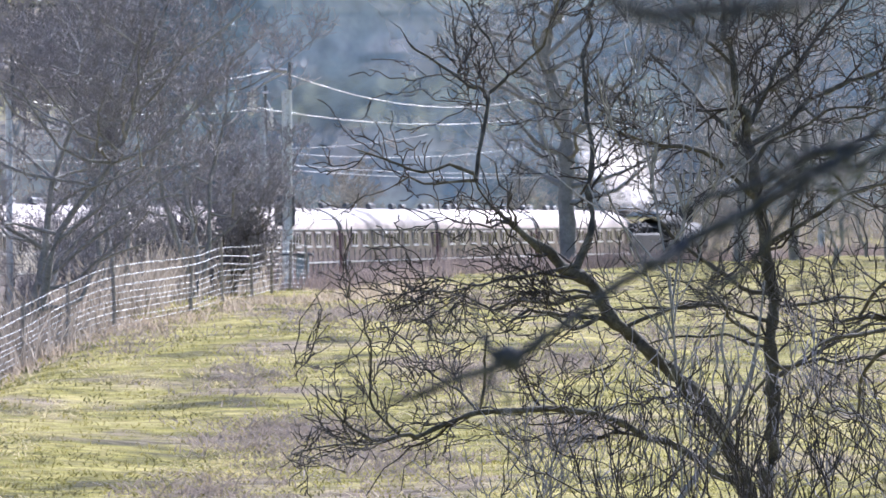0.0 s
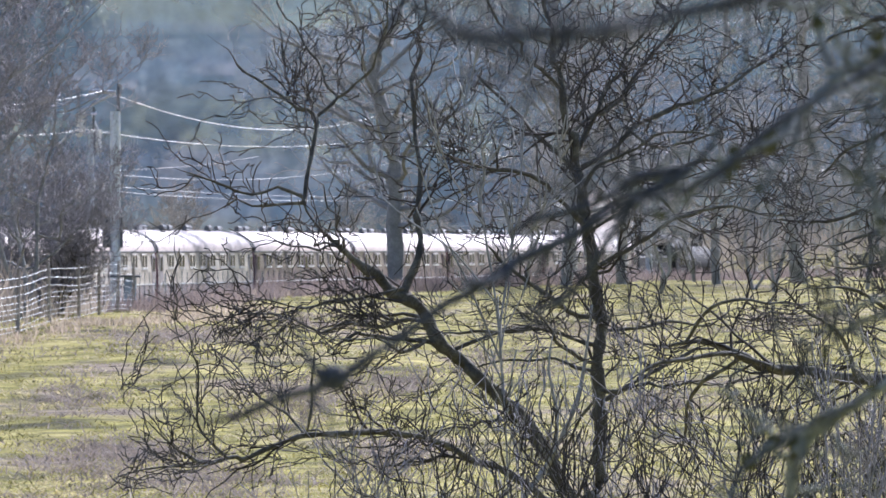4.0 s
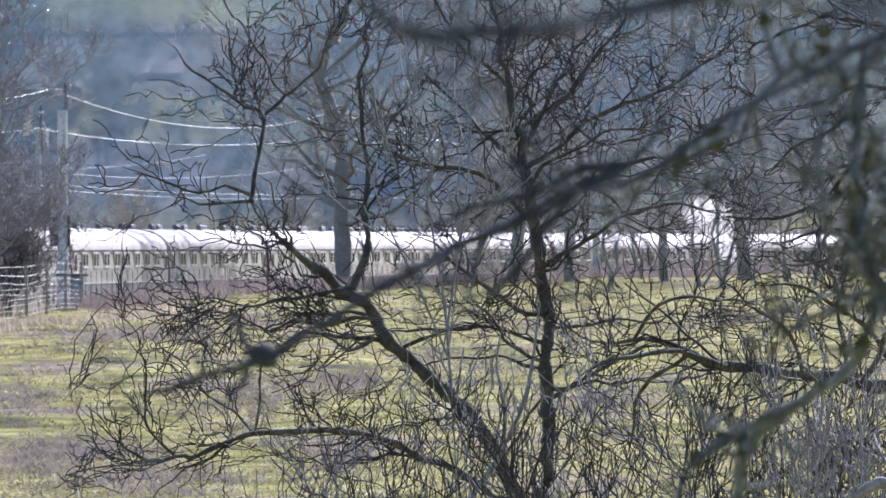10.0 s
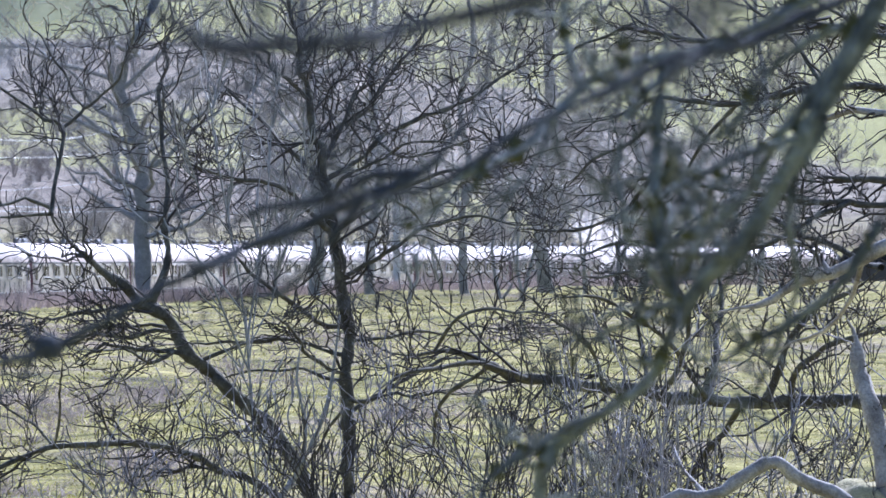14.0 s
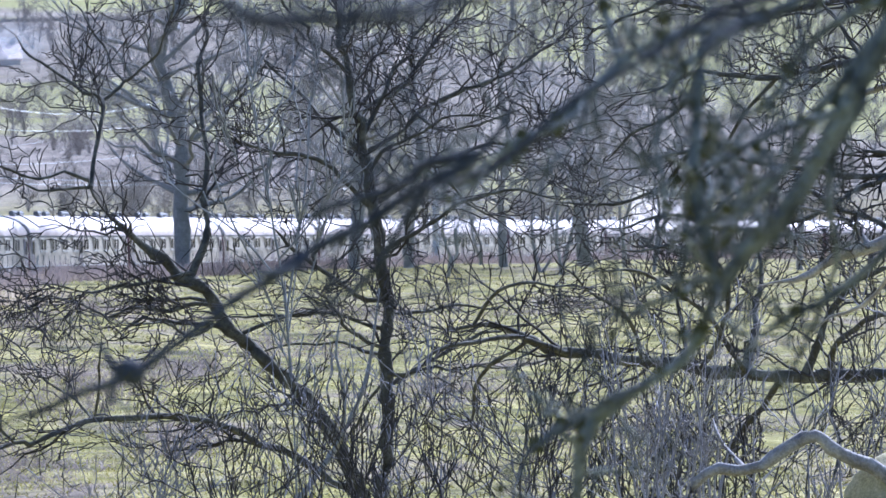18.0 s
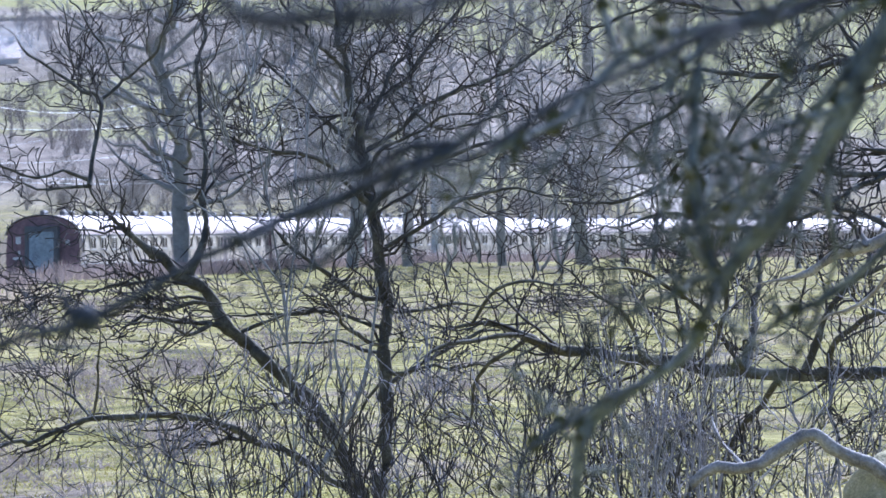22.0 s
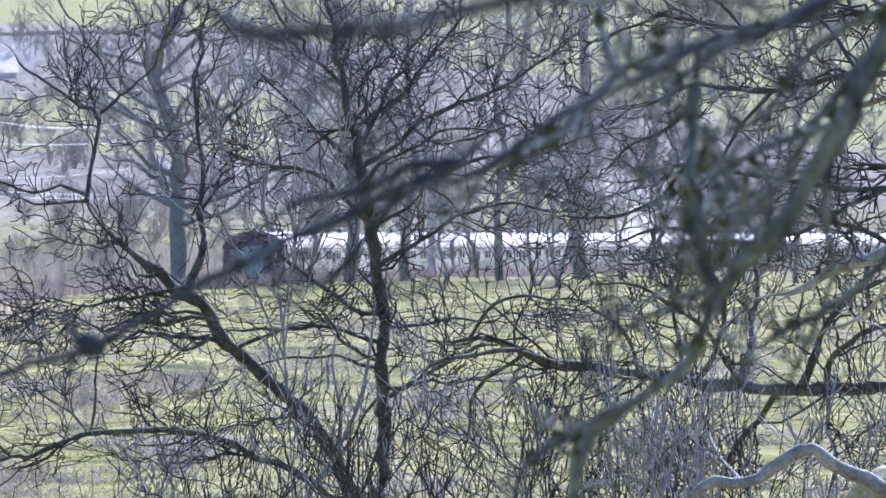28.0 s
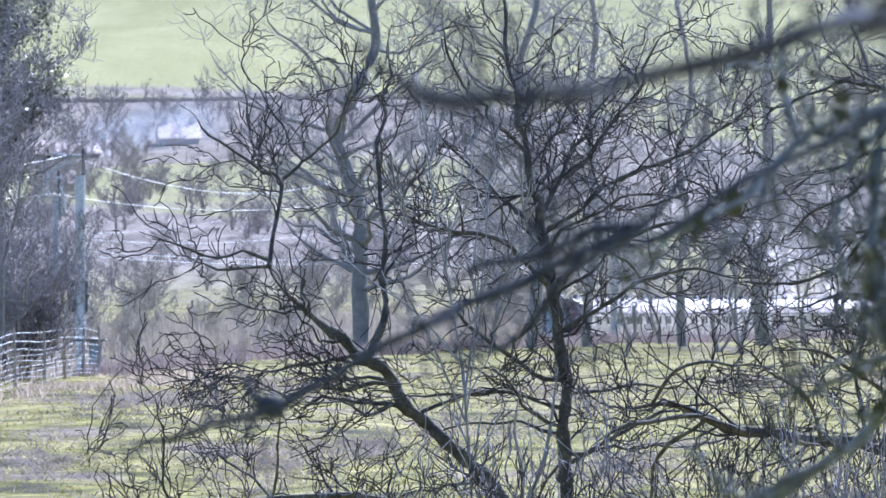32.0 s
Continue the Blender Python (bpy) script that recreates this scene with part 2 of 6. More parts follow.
def sprout(P, R, count, length, angle, rng, up=0.15, thin=0.6, start=0.15, squash=1.0, k=4, bend=0.25, share=None):
    """Twigs of k stations that leave the polylines P; count: twigs on each; share: of the full length, for each."""
    n, kk, _ = P.shape
    who = np.repeat(np.arange(n), rng.poisson(count, n) if np.isscalar(count) else count)
    if len(who) == 0:
        return np.zeros((0, k, 3)), np.zeros((0, k))
    t = (start + (1 - start) * rng.random(len(who))) * (kk - 1)
    i = np.minimum(t.astype(int), kk - 2)
    f = (t - i)[:, None]
    O = P[who, i] * (1 - f) + P[who, i + 1] * f
    r = R[who, i] * (1 - f[:, 0]) + R[who, i + 1] * f[:, 0]
    T = unit(P[who, i + 1] - P[who, i])
    S = unit(np.cross(T, rng.normal(size=T.shape) * np.array([1, squash, 1])))
    S[:, 1] *= squash
    an = rng.uniform(angle[0], angle[1], len(who))[:, None]
    D = unit(np.cos(an) * T + np.sin(an) * unit(S))
    L = rng.uniform(length[0], length[1], len(who)) * (1 if share is None else share[who])
    out = [O]
    for s in range(k - 1):
        D = unit(D + rng.normal(0, 0.35 * bend, D.shape) + np.array([0, 0, up]))
        way = unit(D + rng.normal(0, 1.15 * bend, D.shape))
        out.append(out[-1] + way * (L / (k - 1))[:, None])
    Q = np.stack(out, axis=1)
    taper = np.linspace(1, 0.35, k)
    return Q, (r * thin)[:, None] * taper


def crown_mesh(name, layers, material, least=0.002):
    V, Q, off = [], [], 0
    for P, R, sides in layers:
        if len(P) == 0:
            continue
        v, q = tubes(P, np.maximum(R, least), sides)
        V.append(v)
        Q.append(q + off)
        off += len(v)
    return mesh_from(name, np.concatenate(V), np.concatenate(Q), material)


def bough_layers(runs, rng, per_m, lengths, angles, levels, least, up=0.12, squash=0.8, bend=0.38, stout=0.02, bare=0.4):
    """Three generations of twigs on the runs of limbs."""
    out = []
    Ps, Rs = [], []
    for q in runs:
        m = max(2, int(np.linalg.norm(np.diff(q[:, :3], axis=0), axis=1).sum() * per_m))
        for j in range(m):
            i = rng.integers(max(0, len(q) // 8), len(q) - 1)
            if (q[i, 3] < 0.45 * stout and rng.random() < bare) or (q[i, 3] > 1.4 * stout and rng.random() < 0.65):
                continue
            seg = q[i:i + 2]
            Ps.append(seg[:, :3])
            Rs.append(seg[:, 3])
    P, R = np.array(Ps), np.minimum(np.array(Rs), stout)
    A, RA = sprout(P, R, np.ones(len(P), int), lengths[0], angles, rng, up, 0.46, 0, squash, 8, bend, np.clip(1.3 * R.mean(axis=1) / stout, 0.4, 1))
    out.append((A, RA, 4))
    for lv, (cnt, ln) in enumerate(zip(levels, lengths[1:])):
        A, RA = sprout(A, RA, cnt, ln, angles, rng, up, 0.72, 0.2, squash, 6 - lv, bend)
        out.append((A, RA, 3))
    return out


RUNS = []    # the limbs' runs of the tree that was built last


def tree(name, limbs, label, category, bark, twig, seed, per_m=2.2, bend=0.38, lengths=((0.7, 1.6), (0.3, 0.8), (0.12, 0.4)), levels=(4, 3),
         least=0.004, angles=(0.5, 1.25), up=0.12, step=0.25, wobble=0.02, squash=0.8, joined=False, stout=None, girth=1.0, deep=0.0, kink=0.0, bare=0.4):
    rng = np.random.default_rng(seed)
    eye = np.array(EYE)
    limbs = limbs[:1] + sorted(limbs[1:], key=lambda lm: -lm[0][3]) if deep else limbs
    top = empty(name, label, category, at=limbs[0][0][:3])
    base = np.array(limbs[0][0][:3])
    runs, extra = [], []
    for k, lm in enumerate(limbs):
        q = smooth_path(lm, step, rng, wobble)
        if kink:
            far = np.concatenate([[0], np.cumsum(np.linalg.norm(np.diff(q[:, :3], axis=0), axis=1))])
            node = np.arange(0, far[-1] + 0.5, 0.24)
            node[1:-1] += rng.uniform(-0.08, 0.08, max(0, len(node) - 2))
            for c in range(3):
                off = rng.normal(0, kink, len(node))
                off[0] = 0
                q[:, c] += np.interp(far, node, off)
        q[:, 3] *= girth * (1 + 0.13 * rng.normal(0, 1, len(q)).clip(-1.5, 1.8))
        if k:
            f = np.linspace(0, 1, len(q))
            q[:, 3] *= np.clip((1 - f) / 0.2, 0.25, 1)
            old = np.concatenate(runs)
            old[:, :3] += base - eye
            d = q[0, :3] - eye
            off = np.hypot(old[:, 0] / old[:, 1] - d[0] / d[1], old[:, 2] / old[:, 1] - d[2] / d[1])
            i = np.argmin(off)
            joint = off[i] < 0.0045
            # each limb spreads towards the viewer or away as it grows
            if deep:
                ratio = (old[i, 1] / d[1] if joint else 1.0) + rng.choice((-1, 1)) * deep * rng.uniform(0.3, 1.0) * f
                q[:, :3] = eye + (q[:, :3] - eye) * ratio[:, None]
                q[:, 3] *= ratio
            if joint:
                q[:, :3] += (old[i, :3] + eye - q[0, :3]) * (np.clip(1 - f / 0.4, 0, 1) ** 2)[:, None]
        q[:, :3] -= base
        runs.append(q)
        if joined and k:
            extra.append((q[None, :, :3], q[None, :, 3], 5))
            continue
        v, f = tubes(q[None, :, :3], q[None, :, 3], 9)
        ob = new("trunk" if k == 0 else "limb", mesh_from("limb", v, f, bark))
        ob.parent = top
    RUNS[:] = runs
    lay = bough_layers(runs, rng, per_m, lengths, angles, levels, least, up, squash, bend, stout or least * 5, bare)
    me = crown_mesh("crown", lay + extra, twig, least)
    ob = new("crown", me)
    ob.parent = top
    tagged(ob, kind="stuff")
    return top


# ------------------------------------------------------------ the railway's line
STATIONS = [(-18.14, 147.2), (-16.90, 174.2), (-14.96, 192.7), (-13.16, 212.2), (-11.32, 229.7), (-8.81, 249.2), (-5.69, 268.7), (-2.24, 288.2), (1.71, 307.2), (6.14, 326.2), (10.99, 344.7), (16.46, 363.2), (22.69, 381.2), (29.87, 398.7), (38.16, 415.2), (47.64, 431.2), (70.00, 452.0), (100.00, 480.0), (160.00, 525.0)]


def line_up():
    a = np.array(STATIONS, dtype=float)
    d0 = unit(a[0] - a[1])
    a = np.concatenate([a[:1] + d0 * np.array([[400], [240], [120], [60], [30]]) + np.array([[-60, 0], [-24, 0], [-7, 0], [-1.5, 0], [0, 0]]), a])
    q = smooth_path([(x, y, 0, 0) for x, y in a], 1.0, None)[:, :2]
    s = np.concatenate([[0], np.cumsum(np.linalg.norm(np.diff(q, axis=0), axis=1))])
    i0 = np.argmin(np.linalg.norm(q - np.array([-11.32, 229.7]), axis=1))
    return q, s - s[i0]


LINE, LINE_S = line_up()


def on_line(s):
    return np.array([np.interp(s, LINE_S, LINE[:, 0]), np.interp(s, LINE_S, LINE[:, 1])])


LSUB = LINE[::2]
LTAN = unit(np.gradient(LSUB, axis=0))


def beside(x, y):
    """Distance to the line and the side of it: +1 the near side."""
    p = np.stack([x, y], axis=-1)
    best = np.full(x.shape, 1e18)
    side = np.zeros(x.shape)
    for a, t in zip(LSUB, LTAN):
        d = p - a
        q = (d ** 2).sum(-1)
        m = q < best
        best = np.where(m, q, best)
        side = np.where(m, np.sign(d[..., 0] * t[1] - d[..., 1] * t[0]), side)
    return np.sqrt(best), side


def ramp(a, lo, hi):
    t = np.clip((a - lo) / (hi - lo), 0, 1)
    return t * t * (3 - 2 * t)


def land(x, y):
    x, y = np.asarray(x, dtype=float), np.asarray(y, dtype=float)
    r = np.hypot(x, y)
    near = np.interp(r, [0, 33, 67, 100, 125, 150, 170, 192, 227, 275, 330, 600], [1.25, 0.2, -0.75, -0.1, 0.55, 1.1, 1.27, 1.43, 1.45, 1.6, 1.6, 1.6])
    near = near + 0.2 * np.exp(-((x + 10) / 9) ** 2 - ((y - 150) / 23) ** 2)
    near = near - 1.6 * ramp(-x, 10.0, 15) * ramp(167 - y, 0, 37)
    near = near + 0.10 * np.sin(x * 0.45 + 1) * np.sin(y * 0.08) + 0.05 * np.sin(x * 1.3) * np.sin(y * 0.25 + 2)
    far = np.interp(r, [0, 217, 384, 501, 668, 1000, 1336, 1837, 2500, 3400, 8000], [1, 1.0, 2.0, 5.0, 11, 27.5, 47, 87, 154, 235, 235])
    far = far + np.sin(x * 0.021 + 0.5) * np.sin(y * 0.008) * ramp(r, 330, 1170) * 4
    q, side = beside(x, y)
    bed = -0.35
    zn = bed + (near - bed) * ramp(q, 3.2, 7.0)
    zf = bed + (far - bed) * ramp(q, 3.2, 14)
    return np.where(side > 0, zn, zf)


def height(x, y):
    return float(land(np.array([x]), np.array([y]))[0])


# ------------------------------------------------------------ the ground
def ground_material():
    m = bpy.data.materials.new("grazed pasture with bracken")
    m.use_nodes = True
    nt = m.node_tree
    n, l = nt.nodes, nt.links
    b = n["Principled BSDF"]
    b.inputs["Roughness"].default_value = 0.95
    b.inputs["Specular IOR Level"].default_value = 0.2
    geo = n.new("ShaderNodeNewGeometry")

    def noise_at(scale, detail=5, stretch=(1, 1, 1)):
        mp = n.new("ShaderNodeMapping")
        mp.inputs["Scale"].default_value = stretch
        l.new(geo.outputs["Position"], mp.inputs["Vector"])
        t = n.new("ShaderNodeTexNoise")
        t.inputs["Scale"].default_value, t.inputs["Detail"].default_value, t.inputs["Roughness"].default_value = scale, detail, 0.62
        l.new(mp.outputs[0], t.inputs["Vector"])
        return t.outputs["Fac"]

    def colours(fac, stops):
        r = n.new("ShaderNodeValToRGB")
        e = r.color_ramp.elements
        while len(e) < len(stops):
            e.new(0.5)
        for k, (p, c) in enumerate(stops):
            e[k].position, e[k].color = p, (*c, 1)
        l.new(fac, r.inputs[0])
        return r.outputs[0]

    def mix(f, a, c, kind="MIX"):
        x = n.new("ShaderNodeMix")
        x.data_type, x.blend_type = "RGBA", kind
        if isinstance(f, float):
            x.inputs[0].default_value = f
        else:
            l.new(f, x.inputs[0])
        l.new(a, x.inputs[6])
        l.new(c, x.inputs[7])
        return x.outputs[2]

    grass = colours(noise_at(0.5, 7, (1, 0.8, 1)), [(0.34, (0.068, 0.064, 0.019)), (0.47, (0.288, 0.26, 0.05)), (0.66, (0.505, 0.43, 0.15))])
    dead = colours(noise_at(1.1, 6), [(0.3, (0.15, 0.115, 0.08)), (0.55, (0.31, 0.245, 0.17)), (0.75, (0.46, 0.375, 0.26))])
    patch = n.new("ShaderNodeMapRange")
    patch.interpolation_type = "SMOOTHSTEP"
    patch.inputs["From Min"].default_value, patch.inputs["From Max"].default_value = 0.5, 0.66
    l.new(noise_at(0.3, 10, (1, 0.5, 1)), patch.inputs["Value"])
    c = mix(patch.outputs[0], grass, dead)
    # the far hillside: green leas cut by brown rough ground
    sep = n.new("ShaderNodeSeparateXYZ")
    l.new(geo.outputs["Position"], sep.inputs[0])
    far = n.new("ShaderNodeMapRange")
    far.inputs["From Min"].default_value, far.inputs["From Max"].default_value = 3.0, 7.0
    l.new(sep.outputs["Z"], far.inputs["Value"])
    climb = n.new("ShaderNodeMath")
    climb.operation = "MULTIPLY_ADD"
    climb.inputs[1].default_value = 22.0
    l.new(noise_at(0.022, 9), climb.inputs[0])
    east, lower = n.new("ShaderNodeMath"), n.new("ShaderNodeMath")
    east.operation, lower.operation = "MAXIMUM", "MULTIPLY_ADD"
    east.inputs[1].default_value, lower.inputs[1].default_value = 0.0, 0.5
    l.new(sep.outputs["X"], east.inputs[0])
    l.new(east.outputs[0], lower.inputs[0])
    l.new(sep.outputs["Z"], lower.inputs[2])
    l.new(lower.outputs[0], climb.inputs[2])
    step = n.new("ShaderNodeMapRange")
    step.inputs["From Min"].default_value, step.inputs["From Max"].default_value = 0.0, 100.0
    l.new(climb.outputs[0], step.inputs["Value"])
    # the slope's rough ground is lightened to stand for backlit haze
    scrub = colours(noise_at(0.3, 6, (1, 0.12, 1)), [(0.3, (0.13, 0.104, 0.078)), (0.5, (0.29, 0.24, 0.185)), (0.7, (0.47, 0.4, 0.315))])
    lea = colours(noise_at(0.05, 5, (1, 0.1, 1)), [(0.3, (0.3, 0.29, 0.08)), (0.7, (0.43, 0.4, 0.15))])
    bands = colours(step.outputs[0], [(0.235, (0, 0, 0)), (0.26, (0.85, 0.85, 0.85)), (0.32, (0.85, 0.85, 0.85)), (0.345, (0.05, 0.05, 0.05)), (0.52, (0.05, 0.05, 0.05)), (0.55, (1, 1, 1))])
    leas = mix(bands, scrub, lea)
    c = mix(far.outputs[0], c, leas)
    grain = colours(noise_at(2.0, 8), [(0.32, (0.45, 0.45, 0.45)), (0.68, (1.35, 1.35, 1.35))])
    c = mix(1.0, c, grain, "MULTIPLY")
    l.new(c, b.inputs["Base Color"])
    bp = n.new("ShaderNodeBump")
    bp.inputs["Strength"].default_value, bp.inputs["Distance"].default_value = 1.0, 0.22
    l.new(noise_at(2.2, 7), bp.inputs["Height"])
    l.new(bp.outputs[0], b.inputs["Normal"])
    return m


def make_ground():
    fine = np.radians(np.linspace(-9, 9, 300))
    rest = np.radians(np.linspace(9, 351, 90)[1:-1])
    ang = np.concatenate([fine, rest])
    rad = np.concatenate([np.linspace(1, 30, 20), np.linspace(31, 430, 280), np.geomspace(434, 4800, 70)])
    A, Rr = np.meshgrid(ang, rad, indexing="ij")
    X, Y = np.sin(A) * Rr, np.cos(A) * Rr
    Z = land(X, Y)
    n, k = A.shape
    idx = np.arange(n * k).reshape(n, k)
    nx = np.roll(idx, -1, axis=0)
    Q = np.stack([idx[:, :-1], idx[:, 1:], nx[:, 1:], nx[:, :-1]], axis=-1).reshape(-1, 4)
    V = np.stack([X, Y, Z], axis=-1).reshape(-1, 3)
    V = np.concatenate([V, [[0, 0, 1.25]]])
    j = np.arange(0, n - 2, 2)
    hub = np.stack([np.full(len(j), n * k), idx[j, 0], idx[j + 1, 0], idx[j + 2, 0]], axis=-1)
    hub = np.concatenate([hub, [[n * k, idx[j[-1] + 2, 0], idx[n - 1, 0], idx[0, 0]]]])
    me = mesh_from("ground", V, np.concatenate([Q, hub]), ground_material())
    tagged(new("ground", me), "rough pasture rising to a railway and a green hillside", "ground", kind="structure")


make_ground()


def ribbon(name, offset, width, z, thick, material, label, s0=-140, s1=230):
    bm = bmesh.new()
    prev = None
    for s in np.arange(s0, s1, 2.0):
        p, q = on_line(s), on_line(s + 0.5)
        t = unit(q - p)
        nrm = np.array([t[1], -t[0]])
        row = []
        for o, h in ((offset - width / 2, z - thick), (offset - width / 2, z), (offset + width / 2, z), (offset + width / 2, z - thick)):
            c = p + nrm * o
            row.append(bm.verts.new((c[0], c[1], h)))
        if prev:
            for k in range(3):
                bm.faces.new((prev[k], prev[k + 1], row[k + 1], row[k]))
        prev = row
    return tagged(part(name, bm, material), label, name.split("_")[-1], kind="structure")


ribbon("track_ballast", 0, 4.2, -0.2, 0.3, M_BALLAST, "brown stone ballast under the rails")
for o in (-0.72, 0.72):
    ribbon("rail", o, 0.07, 0.0, 0.16, M_RAIL, "rusty steel rail on ballast", )


# ------------------------------------------------------------ the train
def section(z0=1.05):
    side = [(1.30, z0), (1.355, 1.5), (1.37, 1.9), (1.36, 2.35), (1.31, 2.94)]
    return side


def coach(lower, upper, label):
    top = empty("railway_coach", label, "railway coach", "coaches of the train")
    half = 9.85
    prof = section()
    bm = bmesh.new()
    loops = []
    for y in (-half, half):
        pts = [(x, y, z) for x, z in prof] + [(-x, y, z) for x, z in reversed(prof)]
        loops.append([bm.verts.new(p) for p in pts])
    n = len(loops[0])
    for k in range(n):
        bm.faces.new((loops[0][k], loops[1][k], loops[1][(k + 1) % n], loops[0][(k + 1) % n]))
    body = part("body", bm, lower, top)
    if upper is not lower:
        for sx in (-1, 1):
            bm = bmesh.new()
            pts = [(1.374, 1.86), (1.365, 2.35), (1.315, 2.88)]
            rows = [[bm.verts.new((sx * x, y, z)) for x, z in pts] for y in (-half + 0.02, half - 0.02)]
            for k in range(2):
                bm.faces.new((rows[0][k], rows[0][k + 1], rows[1][k + 1], rows[1][k]))
            part("waist_panel", bm, upper, body, "cream band round the windows")
    # ends
    for sy in (-1, 1):
        bm = bmesh.new()
        arch = [(1.31 * math.cos(a), 2.94 + 0.68 * math.sin(a)) for a in np.linspace(0, math.pi, 17)]
        ring = [(x, z) for x, z in prof] + arch[1:-1] + [(-x, z) for x, z in reversed(prof)]
        front = [bm.verts.new((x, sy * half, z)) for x, z in ring]
        back = [bm.verts.new((x, sy * (half - 0.06), z)) for x, z in ring]
        bm.faces.new(front)
        for k in range(len(ring)):
            j = (k + 1) % len(ring)
            bm.faces.new((front[k], front[j], back[j], back[k]))
        end = part("end_wall", bm, M_END, top, "dull maroon coach end")
        y0, y1 = sy * (half + 0.002), sy * (half + 0.34)
        bm = bmesh.new()
        for bx in ((-0.62, -0.46, 1.0, 3.25), (0.46, 0.62, 1.0, 3.25), (-0.62, 0.62, 3.05, 3.25)):
            box(bm, bx[0], bx[1], min(y0, y1), max(y0, y1), bx[2], bx[3], 0.02)
        part("gangway_frame", bm, M_BOX, end, "dark gangway hood")
        yb = sy * (half + 0.3)
        part("gangway_board", boxed(-0.455, 0.455, min(yb, yb + sy * 0.03), max(yb, yb + sy * 0.03), 1.02, 3.045, bevel=0.01), M_TEAL, end, "pale grey green gangway board")
        for bx in ((-1.0, -0.82, 2.6, 2.86), (0.84, 0.98, 2.55, 2.75), (-1.1, -0.78, 2.02, 2.12), (-0.92, -0.84, 2.2, 2.36)):
            yy = sy * (half + 0.012)
            part("end_plate", boxed(bx[0], bx[1], min(yy - sy * 0.01, yy + sy * 0.02), max(yy - sy * 0.01, yy + sy * 0.02), bx[2], bx[3]), M_WHITE, end)
        for sx in (-1, 1):
            bm = rod((sx * 0.87, sy * half, 1.0), (sx * 0.87, sy * (half + 0.4), 1.0), 0.08)
            cyl(bm, (sx * 0.87, sy * (half + 0.4), 1.0), (sx * 0.87, sy * (half + 0.45), 1.0), 0.24, n=14)
            part("buffer", bm, M_BLACK, end)
    # roof
    bm = bmesh.new()
    rows = []
    for y in (-half - 0.03, -half + 0.5, 0, half - 0.5, half + 0.03):
        rows.append([bm.verts.new((1.345 * math.cos(a), y, 2.93 + 0.72 * math.sin(a))) for a in np.linspace(0, math.pi, 21)])
    for a, b in zip(rows, rows[1:]):
        for k in range(20):
            bm.faces.new((a[k], a[k + 1], b[k + 1], b[k]))
    roof = part("roof", bm, M_ROOF, top, "pale grey roof with sun glare in its colour", True)
    for sx in (-1, 1):
        part("gutter", boxed(sx * 1.345 - 0.02, sx * 1.345 + 0.02, -half, half, 2.9, 2.94), M_BOX, roof)
    # dark arch strips stand in for the shaded gaps between coaches
    for sy in (-1, 1):
        bm = bmesh.new()
        rows = [[bm.verts.new((r * math.cos(a), y, 2.93 + (r - 0.625) * math.sin(a))) for a in np.linspace(0, math.pi, 21)]
                for r, y in ((1.35, sy * (half - 0.12)), (1.375, sy * (half - 0.12)), (1.375, sy * (half + 0.05)), (1.35, sy * (half + 0.05)))]
        for a, b in zip(rows, rows[1:]):
            for k in range(20):
                bm.faces.new((a[k], a[k + 1], b[k + 1], b[k]))
        part("roof_hoop", bm, M_BOX, roof, "dark arch put in for the shade between coaches")
    vent = None
    for k in range(4):
        for sx in (-0.28, 0.28):
            y = -8.2 + 4.7 * k + (0.9 if sx > 0 else 0.35 * (k % 3))
            m = Matrix.Translation((sx, y, 3.63))
            if vent is None:
                bm = bmesh.new()
                box(bm, -0.1, 0.1, -0.26, 0.26, 0.0, 0.07, 0.03)
                cyl(bm, (0, -0.38, 0.11), (0, 0.38, 0.11), 0.085, n=10)
                o = part("roof_vent", bm, M_BOX, roof)
                o.matrix_basis = m
                vent = o.data
            else:
                shared("roof_vent", vent, roof, m)
    # windows, doors
    win = door = bead = None
    for sx in (-1, 1):
        for k in range(8):
            y = -7.35 + 2.1 * k
            m = Matrix.Translation((0, y, 0)) @ Matrix.Diagonal((sx, 1, 1, 1))
            if win is None:
                f = boxed(1.325, 1.378, -0.56, 0.56, 2.36, 2.86, bevel=0.02)
                fr = part("window", f, M_SHEEN if upper is lower else M_CREAM, body, "framed coach window")
                gl = part("pane", boxed(1.355, 1.384, -0.18, 0.18, 2.43, 2.81, bevel=0.01), M_GLASS, fr)
                gl.matrix_basis = Matrix.Translation((0, -0.28, 0))
                shared("pane", gl.data, fr, Matrix.Translation((0, 0.28, 0)))
                sl = part("sill", boxed(1.35, 1.4, -0.55, 0.55, 2.36, 2.4), M_WHITE, fr, "bright window sill")
                win = (fr.data, gl.data, sl.data)
                fr.matrix_basis = m
            else:
                fr = shared("window", win[0], body, m)
                for o in (-0.28, 0.28):
                    shared("pane", win[1], fr, Matrix.Translation((0, o, 0)))
                shared("sill", win[2], fr, Matrix.Identity(4))
        for y in (-9.3, 9.3, 0.02):
            m = Matrix.Translation((0, y, 0)) @ Matrix.Diagonal((sx, 1, 1, 1))
            if door is None:
                f = boxed(1.33, 1.386, -0.34, 0.34, 1.1, 2.84, bevel=0.02)
                d = part("door", f, lower, body)
                d.matrix_basis = m
                g = part("door_pane", boxed(1.37, 1.394, -0.2, 0.2, 2.3, 2.74), M_GLASS, d)
                h = part("door_handle", rod((1.40, 0.27, 1.75), (1.40, 0.27, 1.95), 0.018), M_WIRE, d)
                door = (d.data, g.data, h.data)
            else:
                d = shared("door", door[0], body, m)
                shared("door_pane", door[1], d, Matrix.Identity(4))
